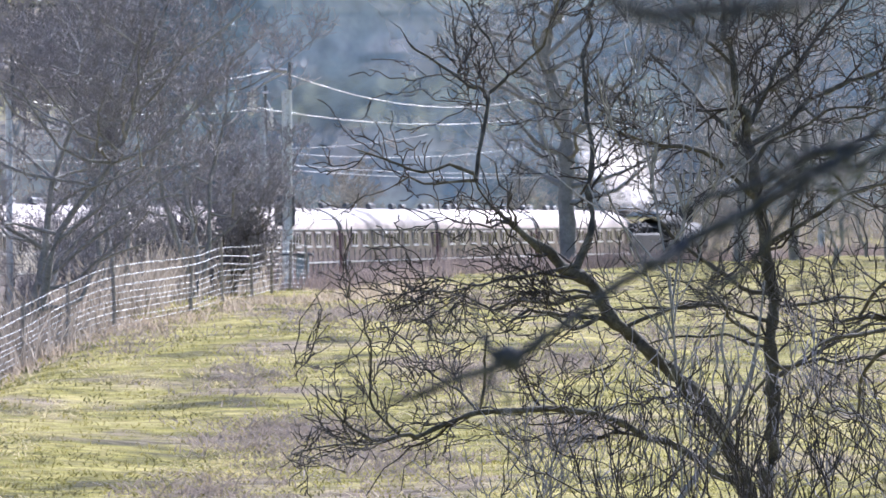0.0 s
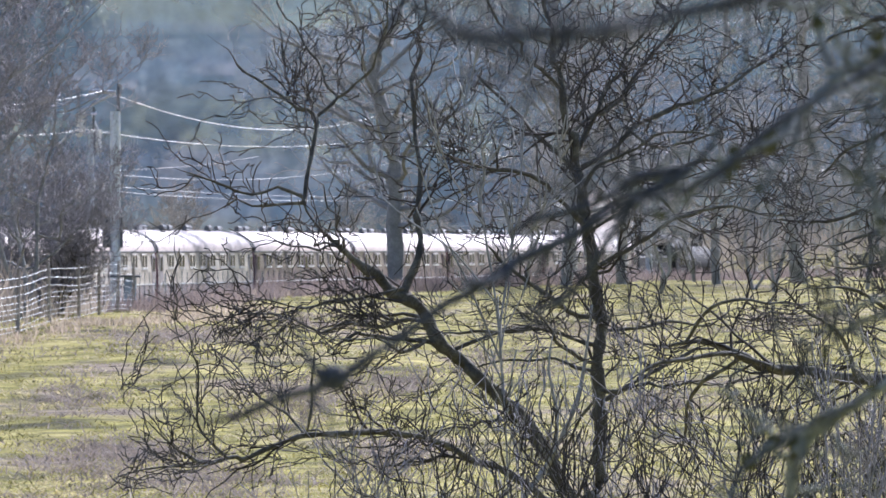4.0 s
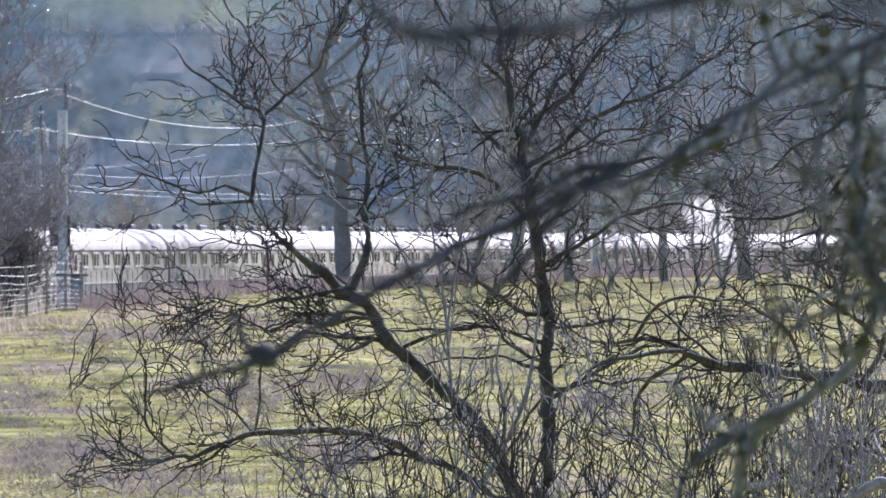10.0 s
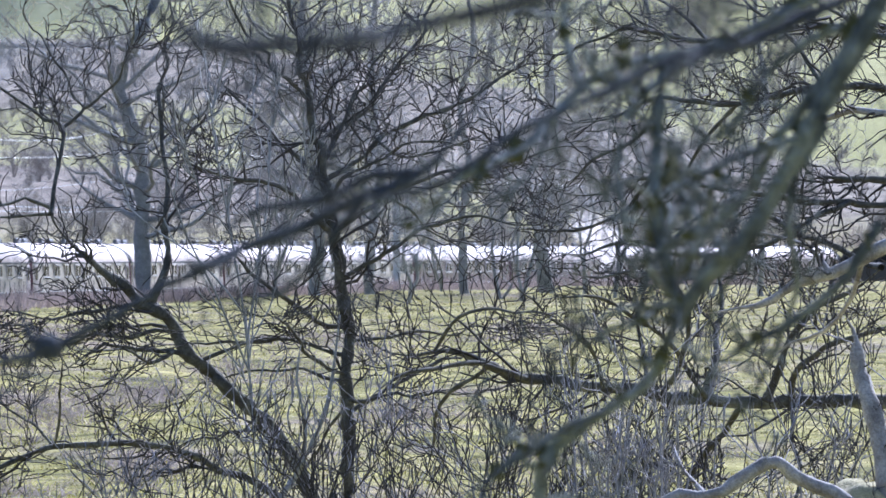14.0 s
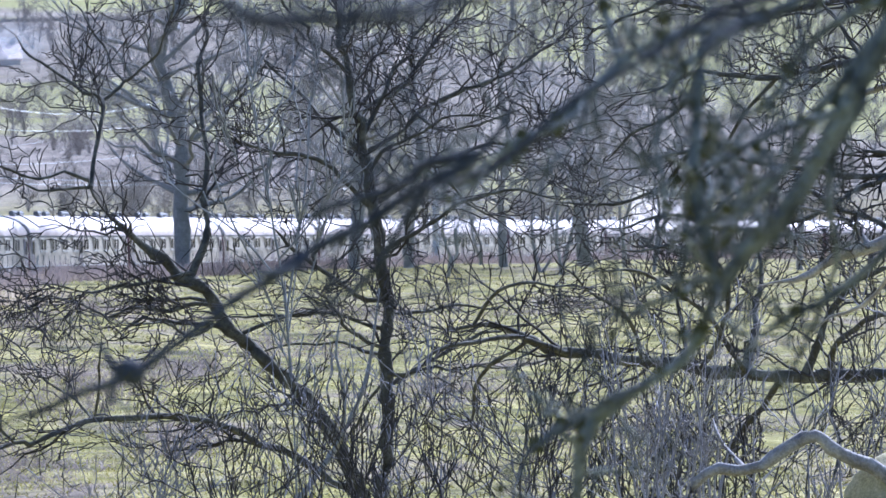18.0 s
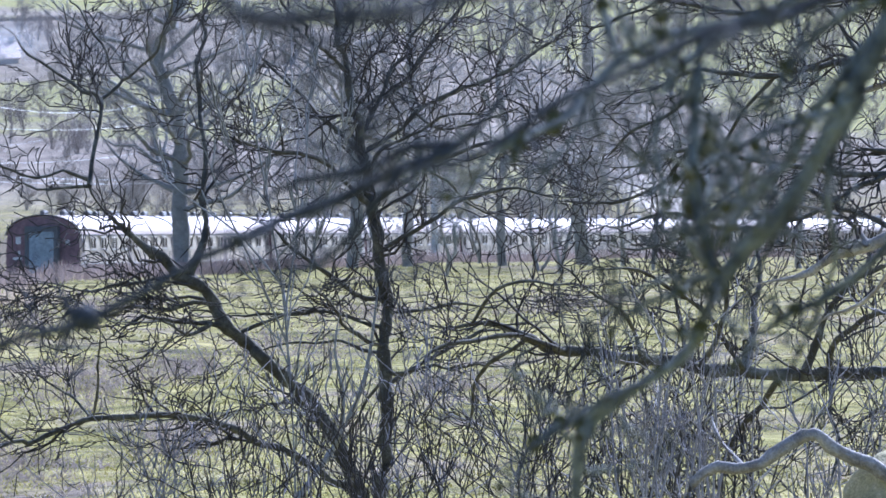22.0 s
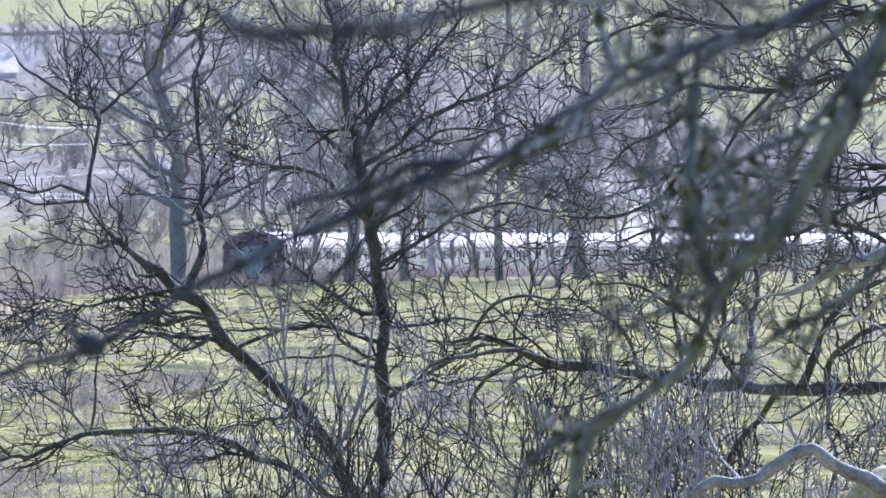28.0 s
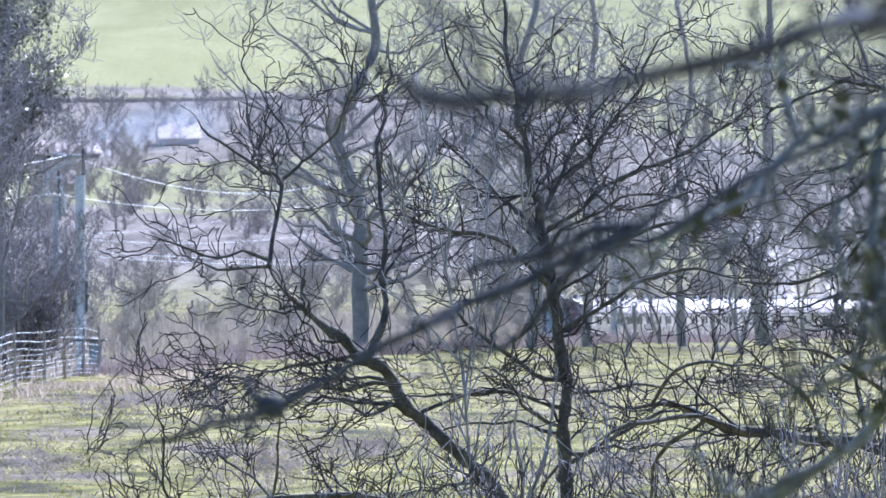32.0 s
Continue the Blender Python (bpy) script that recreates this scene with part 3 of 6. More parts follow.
                shared("door_handle", door[2], d, Matrix.Identity(4))
    for sx in (-1, 1):
        for k in range(17):
            m = Matrix.Translation((sx * 1.361, -8.4 + 1.05 * k, 0))
            if bead is None:
                o = part("panel_beading", boxed(-0.021, 0.021, -0.022, 0.022, 1.2, 2.26), M_BOX, body)
                o.matrix_basis = m
                bead = o.data
            else:
                shared("panel_beading", bead, body, m)
        part("waist_moulding", boxed(sx * 1.378 - 0.012, sx * 1.378 + 0.012, -half + 0.1, half - 0.1, 1.86, 1.9), M_WHITE, body, "bright moulding below the panels")
        part("grab_rail", rod((sx * 1.42, -8.85, 1.5), (sx * 1.42, -8.85, 2.2), 0.018), M_WIRE, body)
        part("foot_board", boxed(sx * 1.37 - 0.05, sx * 1.37 + 0.05, -half + 0.6, half - 0.6, 1.0, 1.05), M_CREAM, top, "pale foot board")
    part("underframe", boxed(-1.15, 1.15, -half + 0.1, half - 0.1, 0.85, 1.06, bevel=0.02), M_BLACK, top)
    for y in (-1.8, 1.6):
        part("battery_box", boxed(-1.1, 1.1, y - 0.9, y + 0.9, 0.35, 0.86, bevel=0.03), M_BLACK, top)
    for y in (-7.1, 7.1):
        bm = boxed(-1.0, -0.88, y - 1.7, y + 1.7, 0.42, 0.75, bevel=0.02)
        box(bm, 0.88, 1.0, y - 1.7, y + 1.7, 0.42, 0.75, 0.02)
        box(bm, -0.9, 0.9, y - 0.25, y + 0.25, 0.4, 0.84, 0.02)
        bogie = part("bogie", bm, M_BLACK, top)
        for dy in (-1.3, 1.3):
            bm = bmesh.new()
            for sx in (-1, 1):
                cyl(bm, (sx * 0.70, y + dy, 0.46), (sx * 0.80, y + dy, 0.46), 0.46, n=20)
            cyl(bm, (-0.72, y + dy, 0.46), (0.72, y + dy, 0.46), 0.08)
            part("wheelset", bm, M_WHEEL, bogie)
    return top


def engine():
    top = empty("steam_locomotive", "black steam locomotive hauling the coaches", "locomotive")
    part("frame", boxed(-1.1, 1.1, -5.6, 5.8, 0.95, 1.25, bevel=0.03), M_BLACK, top)
    part("boiler", rod((0, -2.6, 2.45), (0, 3.6, 2.35), 0.88, 0.8, 28), M_BLACK, top, smooth=False)
    part("smokebox", rod((0, 3.6, 2.35), (0, 5.3, 2.35), 0.83, 0.83, 28), M_BLACK, top)
    part("chimney", rod((0, 4.5, 3.1), (0, 4.5, 3.85), 0.28, 0.34, 18), M_BLACK, top)
    part("dome", rod((0, 1.0, 3.2), (0, 1.0, 3.6), 0.34, 0.22, 18), M_BLACK, top)
    cab = part("cab", boxed(-1.3, 1.3, -5.2, -2.6, 1.25, 3.1, bevel=0.05), M_BLACK, top)
    bm = bmesh.new()
    rows = [[bm.verts.new((1.38 * math.cos(a), y, 3.1 + 0.62 * math.sin(a))) for a in np.linspace(0, math.pi, 15)] for y in (-5.9, -2.5)]
    for k in range(14):
        bm.faces.new((rows[0][k], rows[0][k + 1], rows[1][k + 1], rows[1][k]))
    part("cab_roof", bm, M_BLACK, cab)
    for sx in (-1, 1):
        part("cab_window", boxed(sx * 1.305 - 0.01, sx * 1.305 + 0.01, -4.3, -3.3, 2.3, 2.9), M_GLASS, cab)
        part("running_plate", boxed(sx * 1.1 - 0.25, sx * 1.1 + 0.25, -2.6, 5.7, 1.5, 1.56), M_BLACK, top)
        part("cylinder", rod((sx * 1.05, 3.8, 0.95), (sx * 1.05, 5.0, 0.95), 0.36, n=16), M_BLACK, top)
    for y, r in ((-2.0, 0.9), (0.2, 0.9), (2.4, 0.9), (4.0, 0.46), (5.2, 0.46)):
        bm = bmesh.new()
        for sx in (-1, 1):
            cyl(bm, (sx * 0.70, y, r), (sx * 0.80, y, r), r, n=24)
        cyl(bm, (-0.72, y, r), (0.72, y, r), 0.09)
        part("wheelset", bm, M_WHEEL, top)
    return top


def tender():
    top = empty("locomotive_tender", "black coal tender behind the locomotive", "tender")
    part("tank", boxed(-1.25, 1.25, -3.4, 3.4, 1.2, 2.7, bevel=0.08), M_BLACK, top)
    bm = bmesh.new()
    rng = random.Random(5)
    for k in range(60):
        bmesh.ops.create_icosphere(bm, subdivisions=1, radius=rng.uniform(0.15, 0.3),
                                   matrix=Matrix.Translation((rng.uniform(-0.9, 0.9), rng.uniform(-1.5, 3.0), 2.75 + rng.uniform(-0.1, 0.25))))
    tagged(part("coal", bm, M_BLACK, top, "heap of black coal"), kind="stuff")
    part("frame", boxed(-1.1, 1.1, -3.5, 3.5, 0.8, 1.2), M_BLACK, top)
    for y in (-2.2, 0, 2.2):
        bm = bmesh.new()
        for sx in (-1, 1):
            cyl(bm, (sx * 0.70, y, 0.55), (sx * 0.80, y, 0.55), 0.55, n=20)
        cyl(bm, (-0.72, y, 0.55), (0.72, y, 0.55), 0.08)
        part("wheelset", bm, M_WHEEL, top)
    return top


PITCH = 20.2
first = coach(M_MAROON, M_MAROON, "maroon railway coach with a shining pale roof")
second = coach(M_SHEEN, M_CREAM, "red and cream railway coach, sky sheen in its paint, with a shining pale roof")
TRAIN = []
for k in range(11):
    if k in (0, 4):
        ob = first if k == 0 else second
    else:
        ob = copy_thing(first if k in (1, 2, 3) else second, Matrix.Identity(4))
    TRAIN.append((ob, (2.5 - k) * PITCH, 7.1))
TRAIN.append((tender(), 3 * PITCH + 4.0, 2.2))
TRAIN.append((engine(), 3 * PITCH + 13.6, 2.4))
# seconds and metres run along the line
RUN = [(0, 0), (0.5, 5.0), (2, 19.7), (3, 28.9), (5, 47.2), (7, 65.2), (9.28, 85.4), (9.95, 91.4), (13.5, 121), (17.4, 152), (19, 164.9), (21.5, 183.6), (23, 195.0),
       (25.5, 213.4), (28, 231.2), (30, 244.5), (32, 256.5)]


def run_at(t):
    """The metres run, eased between the known times."""
    a = np.array(RUN, dtype=float)
    m = np.gradient(a[:, 1], a[:, 0])
    i = int(np.clip(np.searchsorted(a[:, 0], t) - 1, 0, len(a) - 2))
    h = a[i + 1, 0] - a[i, 0]
    u = (t - a[i, 0]) / h
    return ((2 * u ** 3 - 3 * u ** 2 + 1) * a[i, 1] + (u ** 3 - 2 * u ** 2 + u) * h * m[i] + (-2 * u ** 3 + 3 * u ** 2) * a[i + 1, 1] + (u ** 3 - u ** 2) * h * m[i + 1])


def train_pose(s, half):
    a, b = on_line(s - half), on_line(s + half)
    d = b - a
    c = (a + b) / 2
    return pose(c[0], c[1], 0, 0, 0, math.degrees(math.atan2(-d[0], d[1])))


# steam and smoke, in thin billows
def billow_material(name, stops, rx, rz, clear, translucent, grain):
    """Vapour that thins out towards the rim of each billow."""
    m = mat(name, stops, grain, 1.0, translucent=translucent, spec=0.0)
    n, l = m.node_tree.nodes, m.node_tree.links
    out = n["Material Output"].inputs["Surface"]
    was = out.links[0].from_socket
    tr, mx = n.new("ShaderNodeBsdfTransparent"), n.new("ShaderNodeMixShader")
    l.new(was, mx.inputs[1])
    l.new(tr.outputs[0], mx.inputs[2])
    l.new(mx.outputs[0], out)
    tc, sz = n.new("ShaderNodeTexCoord"), n.new("ShaderNodeMapping")
    sz.inputs["Scale"].default_value = (1 / rx, 0, 1 / rz)
    ln = n.new("ShaderNodeVectorMath")
    ln.operation = "LENGTH"
    l.new(tc.outputs["Object"], sz.inputs["Vector"])
    l.new(sz.outputs[0], ln.inputs[0])
    nz = n.new("ShaderNodeTexNoise")
    nz.noise_dimensions = "4D"
    nz.inputs["Scale"].default_value, nz.inputs["Detail"].default_value = 1.6 / rx, 5
    info = n.new("ShaderNodeObjectInfo")
    w = n.new("ShaderNodeMath")
    w.operation = "MULTIPLY"
    w.inputs[1].default_value = 40
    l.new(info.outputs["Random"], w.inputs[0])
    l.new(w.outputs[0], nz.inputs["W"])
    l.new(tc.outputs["Object"], nz.inputs["Vector"])
    ad = n.new("ShaderNodeMath")
    ad.operation = "MULTIPLY_ADD"
    ad.inputs[1].default_value = 0.9
    l.new(nz.outputs["Fac"], ad.inputs[0])
    l.new(ln.outputs["Value"], ad.inputs[2])
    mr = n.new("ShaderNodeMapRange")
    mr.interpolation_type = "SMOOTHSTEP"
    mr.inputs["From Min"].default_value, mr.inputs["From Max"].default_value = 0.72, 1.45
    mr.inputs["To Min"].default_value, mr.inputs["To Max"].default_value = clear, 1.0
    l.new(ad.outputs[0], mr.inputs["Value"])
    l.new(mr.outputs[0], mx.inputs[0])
    return m


M_STEAM = billow_material("white steam", [(0.93, 0.875, 0.83), (0.98, 0.92, 0.875)], 1.3, 1.05, 0.64, 0.85, 0.6)
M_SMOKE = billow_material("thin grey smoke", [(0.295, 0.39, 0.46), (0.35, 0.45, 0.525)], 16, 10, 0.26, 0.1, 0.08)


def billow(rx, rz, material, top, rng):
    """One bulging, lumpy sheet of vapour."""
    n = 20
    bm = bmesh.new()
    o = Vector((rng.uniform(-50, 50), rng.uniform(-50, 50), 0))
    grid = []
    for i in range(n + 1):
        row = []
        for j in range(n + 1):
            a, c = i / n * 2 - 1, j / n * 2 - 1
            row.append(bm.verts.new((a * rx * 1.12, rx * (0.35 * (a * a + c * c) + 0.22 * noise.noise(Vector((a, c, 0)) * 2 + o)), c * rz * 1.12)))
        grid.append(row)
    for i in range(n):
        for j in range(n):
            if ((i + 0.5) / n * 2 - 1) ** 2 + ((j + 0.5) / n * 2 - 1) ** 2 < 1.05:
                bm.faces.new((grid[i][j], grid[i + 1][j], grid[i + 1][j + 1], grid[i][j + 1]))
    for row in grid:
        for v in row:
            if not v.link_faces:
                bm.verts.remove(v)
    return part("billow", bm, material, top, smooth=True)


def steam():
    top = empty("steam_plume", "bright white steam drifting over the train", "steam")
    rng = random.Random(11)
    puffs = []
    for k in range(9):
        ob = billow(1.3, 1.05, M_STEAM, top, rng)
        puffs.append((ob, rng.uniform(-1.4, 1.4), 0.4 * k - 2, (-1.0, 0.2, 1.1)[k % 3] + rng.uniform(-0.4, 0.4), rng.uniform(0, 6.3)))
    return top, puffs


PLUME, PUFFS = steam()


def smoke():
    """Exhaust smoke that hangs before the hillside and drifts off."""
    top = empty("smoke_bank", "thin blue grey exhaust smoke before the hillside", "smoke")
    rng = random.Random(19)
    out = []
    for k in range(12):
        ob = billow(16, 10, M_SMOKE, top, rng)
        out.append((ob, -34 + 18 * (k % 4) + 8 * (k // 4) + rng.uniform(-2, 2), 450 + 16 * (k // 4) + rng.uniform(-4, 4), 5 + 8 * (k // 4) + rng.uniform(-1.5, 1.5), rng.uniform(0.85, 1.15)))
    return out


BILLOWS = smoke()


# ------------------------------------------------------------ line-side masts and wires
def mast(foot, top_z, label, arm=-1.0, box_at=None, arm_z=None, r=0.16):
    ob = empty("electric_mast", label, "mast", "masts of the line", foot)
    h = top_z - foot[2]
    part("post", rod((0, 0, 0), (0, 0, h * 0.9), r, r * 0.88, 12), M_GALV, ob, "pale grey galvanised post")
    part("spike", rod((0.09, 0, h * 0.8), (0.09, 0, h), 0.05, 0.045, 8), M_BOX, ob)
    az = h - 0.25 if arm_z is None else arm_z
    bm = rod((0, 0, az), (arm * 0.75, 0, az + 0.05), 0.06, 0.05, 8)
    part("cross_arm", bm, M_WIRE, ob)
    bm = rod((arm * 0.1, 0, az - 0.05), (arm * 0.95, 0, az - 0.5), 0.035, n=8)
    part("brace", bm, M_WIRE, ob)
    for k in range(2):
        bm = bmesh.new()
        for j in range(5):
            cyl(bm, (arm * (0.95 + 0.08 * k), 0, az - 0.5 - 0.14 * j - 0.1 * k), (arm * (0.95 + 0.08 * k), 0, az - 0.6 - 0.14 * j - 0.1 * k), 0.12, 0.07, 10)
        part("insulator", bm, M_CERAM, ob, "white porcelain insulator")
    if box_at:
        for x0, x1 in ((-0.36, -0.15), (0.15, 0.21)):
            part("control_box", boxed(x0, x1, -0.12, 0.25, box_at[0], box_at[1], bevel=0.02), M_BOX, ob, "dark steel box on the post")
        part("bracket", boxed(-0.3, 0.25, -0.02, 0.1, box_at[0] + 0.4, box_at[0] + 0.48), M_BOX, ob)
    for z in (0.45, 0.6, 0.7):
        part("clamp_band", rod((0, 0, h * z), (0, 0, h * z + 0.06), r + 0.015, n=12), M_GALV, ob)
    return ob


def planted(x, y, sink=0.05):
    return (x, y, height(x, y) - sink)


mast(planted(-10.21, 200.0), 7.7, "tall galvanised railway mast with dark boxes", -1, (3.2, 4.1))
mast(planted(-15.23, 168.0), 7.15, "tall galvanised railway mast beside bare trees", -1, r=0.085)
mast(planted(-2.87, 257.0), 8.0, "galvanised railway mast beyond the trees", -1)
mast(planted(-12.64, 232.0), 7.7, "pale mast on the far side of the line", 0.25, r=0.11)
mast(planted(7.76, 314.0), 7.8, "galvanised railway mast beyond the trees", -1)
mast(planted(23.55, 371.0), 7.8, "galvanised railway mast beyond the trees", -1)


def wire(name, a, b, sag, r, label):
    a, b = np.array(a), np.array(b)
    t = np.linspace(0, 1, 24)[:, None]
    p = a + (b - a) * t - np.array([0, 0, 4 * sag]) * t * (1 - t)
    v, q = tubes(p[None], np.full((1, 24), r), 5)
    tagged(new(name, mesh_from(name, v, q, M_GALV if name == "feeder_wire" else M_WIRE)), label, "wire", "overhead wires")


wire("overhead_wire", (-15.321, 168.061, 7.05), (-10.536, 200.136, 7.511), 0.5, 0.0094, "bright overhead wire slung between masts")
wire("overhead_wire", (-10.536, 200.136, 7.511), (-3.219, 257.103, 7.984), 0.85, 0.0103, "bright overhead wire slung between masts")
wire("overhead_wire", (-3.219, 257.103, 7.984), (7.46, 314.07, 7.613), 0.7, 0.0112, "bright overhead wire slung between masts")
wire("overhead_wire", (7.46, 314.07, 7.613), (23.095, 370.87, 7.563), 0.7, 0.0122, "bright overhead wire slung between masts")
wire("overhead_wire", (-16.988, 133.647, 6.618), (-15.321, 168.061, 7.05), 0.4, 0.0084, "bright overhead wire slung between masts")
wire("contact_wire", (-15.226, 168.061, 6.146), (-10.985, 200.136, 6.403), 0.3, 0.0084, "bright overhead wire slung between masts")
wire("contact_wire", (-10.985, 200.136, 6.403), (-3.136, 257.103, 7.097), 0.42, 0.0094, "bright overhead wire slung between masts")
wire("contact_wire", (-3.136, 257.103, 7.097), (7.586, 314.07, 6.957), 0.35, 0.0103, "bright overhead wire slung between masts")
wire("contact_wire", (7.586, 314.07, 6.957), (23.393, 370.87, 6.968), 0.35, 0.0112, "bright overhead wire slung between masts")
wire("feeder_wire", (-15.226, 168.061, 4.69), (-10.215, 200.136, 4.781), 0.1, 0.0066, "thin line-side wire strung from the mast")
wire("feeder_wire", (-10.215, 200.136, 4.781), (-2.868, 257.103, 4.951), 0.12, 0.0071, "thin line-side wire strung from the mast")
wire("feeder_wire", (-10.215, 200.136, 4.636), (-2.868, 257.103, 4.828), 0.14, 0.0071, "thin line-side wire strung from the mast")
wire("feeder_wire", (-2.868, 257.103, 4.951), (7.763, 314.07, 4.941), 0.12, 0.0076, "thin line-side wire strung from the mast")
wire("feeder_wire", (-10.215, 200.136, 5.118), (-2.868, 257.103, 6.189), 0.35, 0.0056, "thin line-side wire strung from the mast")
wire("feeder_wire", (-10.215, 200.136, 5.247), (-7.923, 257.103, 6.396), 0.1, 0.0046, "thin line-side wire strung from the mast")


# ------------------------------------------------------------ the field fence
def fence():
    ob = empty("wire_fence", "weathered post and wire stock fence along the field", "fence")
    run = [(-12.335, 103.576, 6.665), (-11.622, 120.282, 7.265), (-11.756, 131.976, 7.684), (-11.29, 136.988, 7.864), (-10.631, 140.329, 7.984), (-9.447, 145.341, 8.164), (-9.197, 163.717, 8.823), (-9.069, 187.105, 9.662), (-9.154, 200.47, 10.141)]
    tops, names = [], 0
    posts = []
    for (x0, y0, _), (x1, y1, _) in zip(run, run[1:]):
        n = max(1, round(math.hypot(x1 - x0, y1 - y0) / 9))
        for k in range(n):
            posts.append((x0 + (x1 - x0) * k / n, y0 + (y1 - y0) * k / n))
    rng = random.Random(3)
    lines = [[] for _ in range(9)]
    for x, y in posts:
        z = height(x, y)
        lean = rng.uniform(-0.05, 0.05)
        bm = rod((x, y, z - 0.3), (x + lean, y, z + 1.28 + rng.uniform(-0.06, 0.1)), 0.045, 0.04, 8)
        part("post", bm, M_POST, ob)
        for k, h in enumerate((1.22, 1.02, 0.84, 0.7, 0.58, 0.46, 0.34, 0.22, 0.1)):
            lines[k].append((x + lean * h, y - 0.06, z + h + rng.uniform(-0.03, 0.02)))
    for k, l in enumerate(lines):
        p = smooth_path([(*c, 0) for c in l], 0.8, rng)[:, :3]
        v, q = tubes(p[None], np.full((1, len(p)), 0.0065 if k < 3 else 0.0042), 4)
        w = new("wire", mesh_from("wire", v, q, M_GALV))
        w.parent = ob
    return ob


fence()


def cabinet(x, y):
    z = height(x, y)
    ob = empty("line_cabinet", "grey line-side cabinet under a flat hood", "cabinet", at=(x, y, z))
    body = part("body", boxed(-0.17, 0.17, -0.2, 0.2, 0, 1.62, bevel=0.02), M_TEAL, ob)
    part("door", boxed(-0.14, 0.14, -0.225, -0.2, 0.3, 1.5, bevel=0.005), M_TEAL, body)
    part("hood", boxed(-0.62, 0.3, -0.35, 0.35, 1.621, 1.68, bevel=0.015), M_BOX, ob, "flat dark hood")
    part("foot", boxed(-0.22, 0.22, -0.25, 0.25, -0.2, 0.05), M_STONE, ob)


cabinet(*(-9.568, 195.458, 9.961)[:2])


# ------------------------------------------------------------ trees in the field
limbs = []
limbs.append([(1.213, 75.176, -0.386, 0.115), (1.303, 75.176, 0.338, 0.103), (1.321, 75.176, 1.062, 0.097), (1.321, 75.176, 1.725, 0.09), (1.303, 75.176, 2.268, 0.09), (1.267, 75.176, 2.751, 0.084), (1.213, 75.176, 3.234, 0.078), (1.098, 75.176, 3.776, 0.072), (1.014, 75.176, 4.199, 0.054), (0.911, 75.176, 4.681, 0.045), (0.808, 75.176, 5.164, 0.036), (0.73, 75.176, 5.888, 0.027), (0.7, 75.176, 6.612, 0.018)])
limbs.append([(1.202, 74.508, -0.356, 0.12), (0.993, 74.508, 0.301, 0.108), (0.723, 74.508, 0.899, 0.102), (0.395, 74.508, 1.258, 0.102), (0.036, 74.508, 1.587, 0.102), (-0.323, 74.508, 1.963, 0.096), (-0.562, 74.508, 2.304, 0.09), (-0.801, 74.508, 2.543, 0.084), (-1.16, 74.508, 2.789, 0.072), (-1.429, 74.508, 2.974, 0.066), (-1.626, 74.508, 3.159, 0.063), (-1.782, 74.508, 3.41, 0.06), (-1.854, 74.508, 3.56, 0.048)])
limbs.append([(-1.814, 74.341, 3.481, 0.042), (-1.784, 74.341, 3.648, 0.033), (-1.706, 74.341, 4.006, 0.03), (-1.676, 74.341, 4.346, 0.027), (-1.873, 74.341, 4.483, 0.024), (-2.172, 74.341, 4.632, 0.021), (-2.44, 74.341, 4.811, 0.018), (-2.589, 74.341, 5.05, 0.015), (-2.828, 74.341, 5.211, 0.009)])
limbs.append([(-1.673, 74.174, 4.343, 0.024), (-1.452, 74.174, 4.569, 0.021), (-1.69, 74.174, 4.896, 0.018), (-1.869, 74.174, 5.194, 0.015), (-2.048, 74.174, 5.492, 0.012), (-2.107, 74.174, 5.849, 0.009)])
limbs.append([(-1.459, 74.508, 4.576, 0.021), (-1.16, 74.508, 4.786, 0.018), (-0.981, 74.508, 5.144, 0.015), (-0.861, 74.508, 5.563, 0.012), (-0.801, 74.508, 5.981, 0.009)])
limbs.append([(-1.837, 73.84, 3.554, 0.027), (-2.098, 73.84, 3.584, 0.024), (-2.335, 73.84, 3.554, 0.021), (-2.601, 73.84, 3.643, 0.018), (-2.868, 73.84, 3.714, 0.015), (-3.135, 73.84, 3.791, 0.009)])
limbs.append([(-1.797, 73.673, 3.453, 0.027), (-2.034, 73.673, 3.453, 0.021), (-2.27, 73.673, 3.435, 0.018), (-2.507, 73.673, 3.405, 0.015), (-2.755, 73.673, 3.311, 0.009)])
limbs.append([(-0.739, 75.51, 2.689, 0.061), (-0.6, 75.51, 2.992, 0.052), (-0.557, 75.51, 3.356, 0.045), (-0.582, 75.51, 3.78, 0.039), (-0.654, 75.51, 4.265, 0.036), (-0.679, 75.51, 4.75, 0.03), (-0.57, 75.51, 5.295, 0.024), (-0.509, 75.51, 6.022, 0.018)])
limbs.append([(0.986, 74.007, 0.319, 0.059), (0.689, 74.007, 0.378, 0.056), (0.392, 74.007, 0.557, 0.053), (0.036, 74.007, 0.764, 0.045), (-0.291, 74.007, 0.883, 0.045), (-0.796, 74.007, 0.996, 0.042), (-1.33, 74.007, 1.032, 0.042), (-1.805, 74.007, 1.002, 0.039), (-2.162, 74.007, 0.883, 0.036), (-2.459, 74.007, 0.764, 0.033), (-2.756, 74.007, 0.723, 0.027), (-3.082, 74.007, 0.806, 0.024), (-3.379, 74.007, 1.061, 0.018), (-3.676, 74.007, 1.317, 0.015), (-3.736, 74.007, 1.566, 0.012)])
limbs.append([(-2.684, 73.673, 0.733, 0.021), (-3.098, 73.673, 0.709, 0.015), (-3.453, 73.673, 0.674, 0.012), (-3.807, 73.673, 0.567, 0.009)])
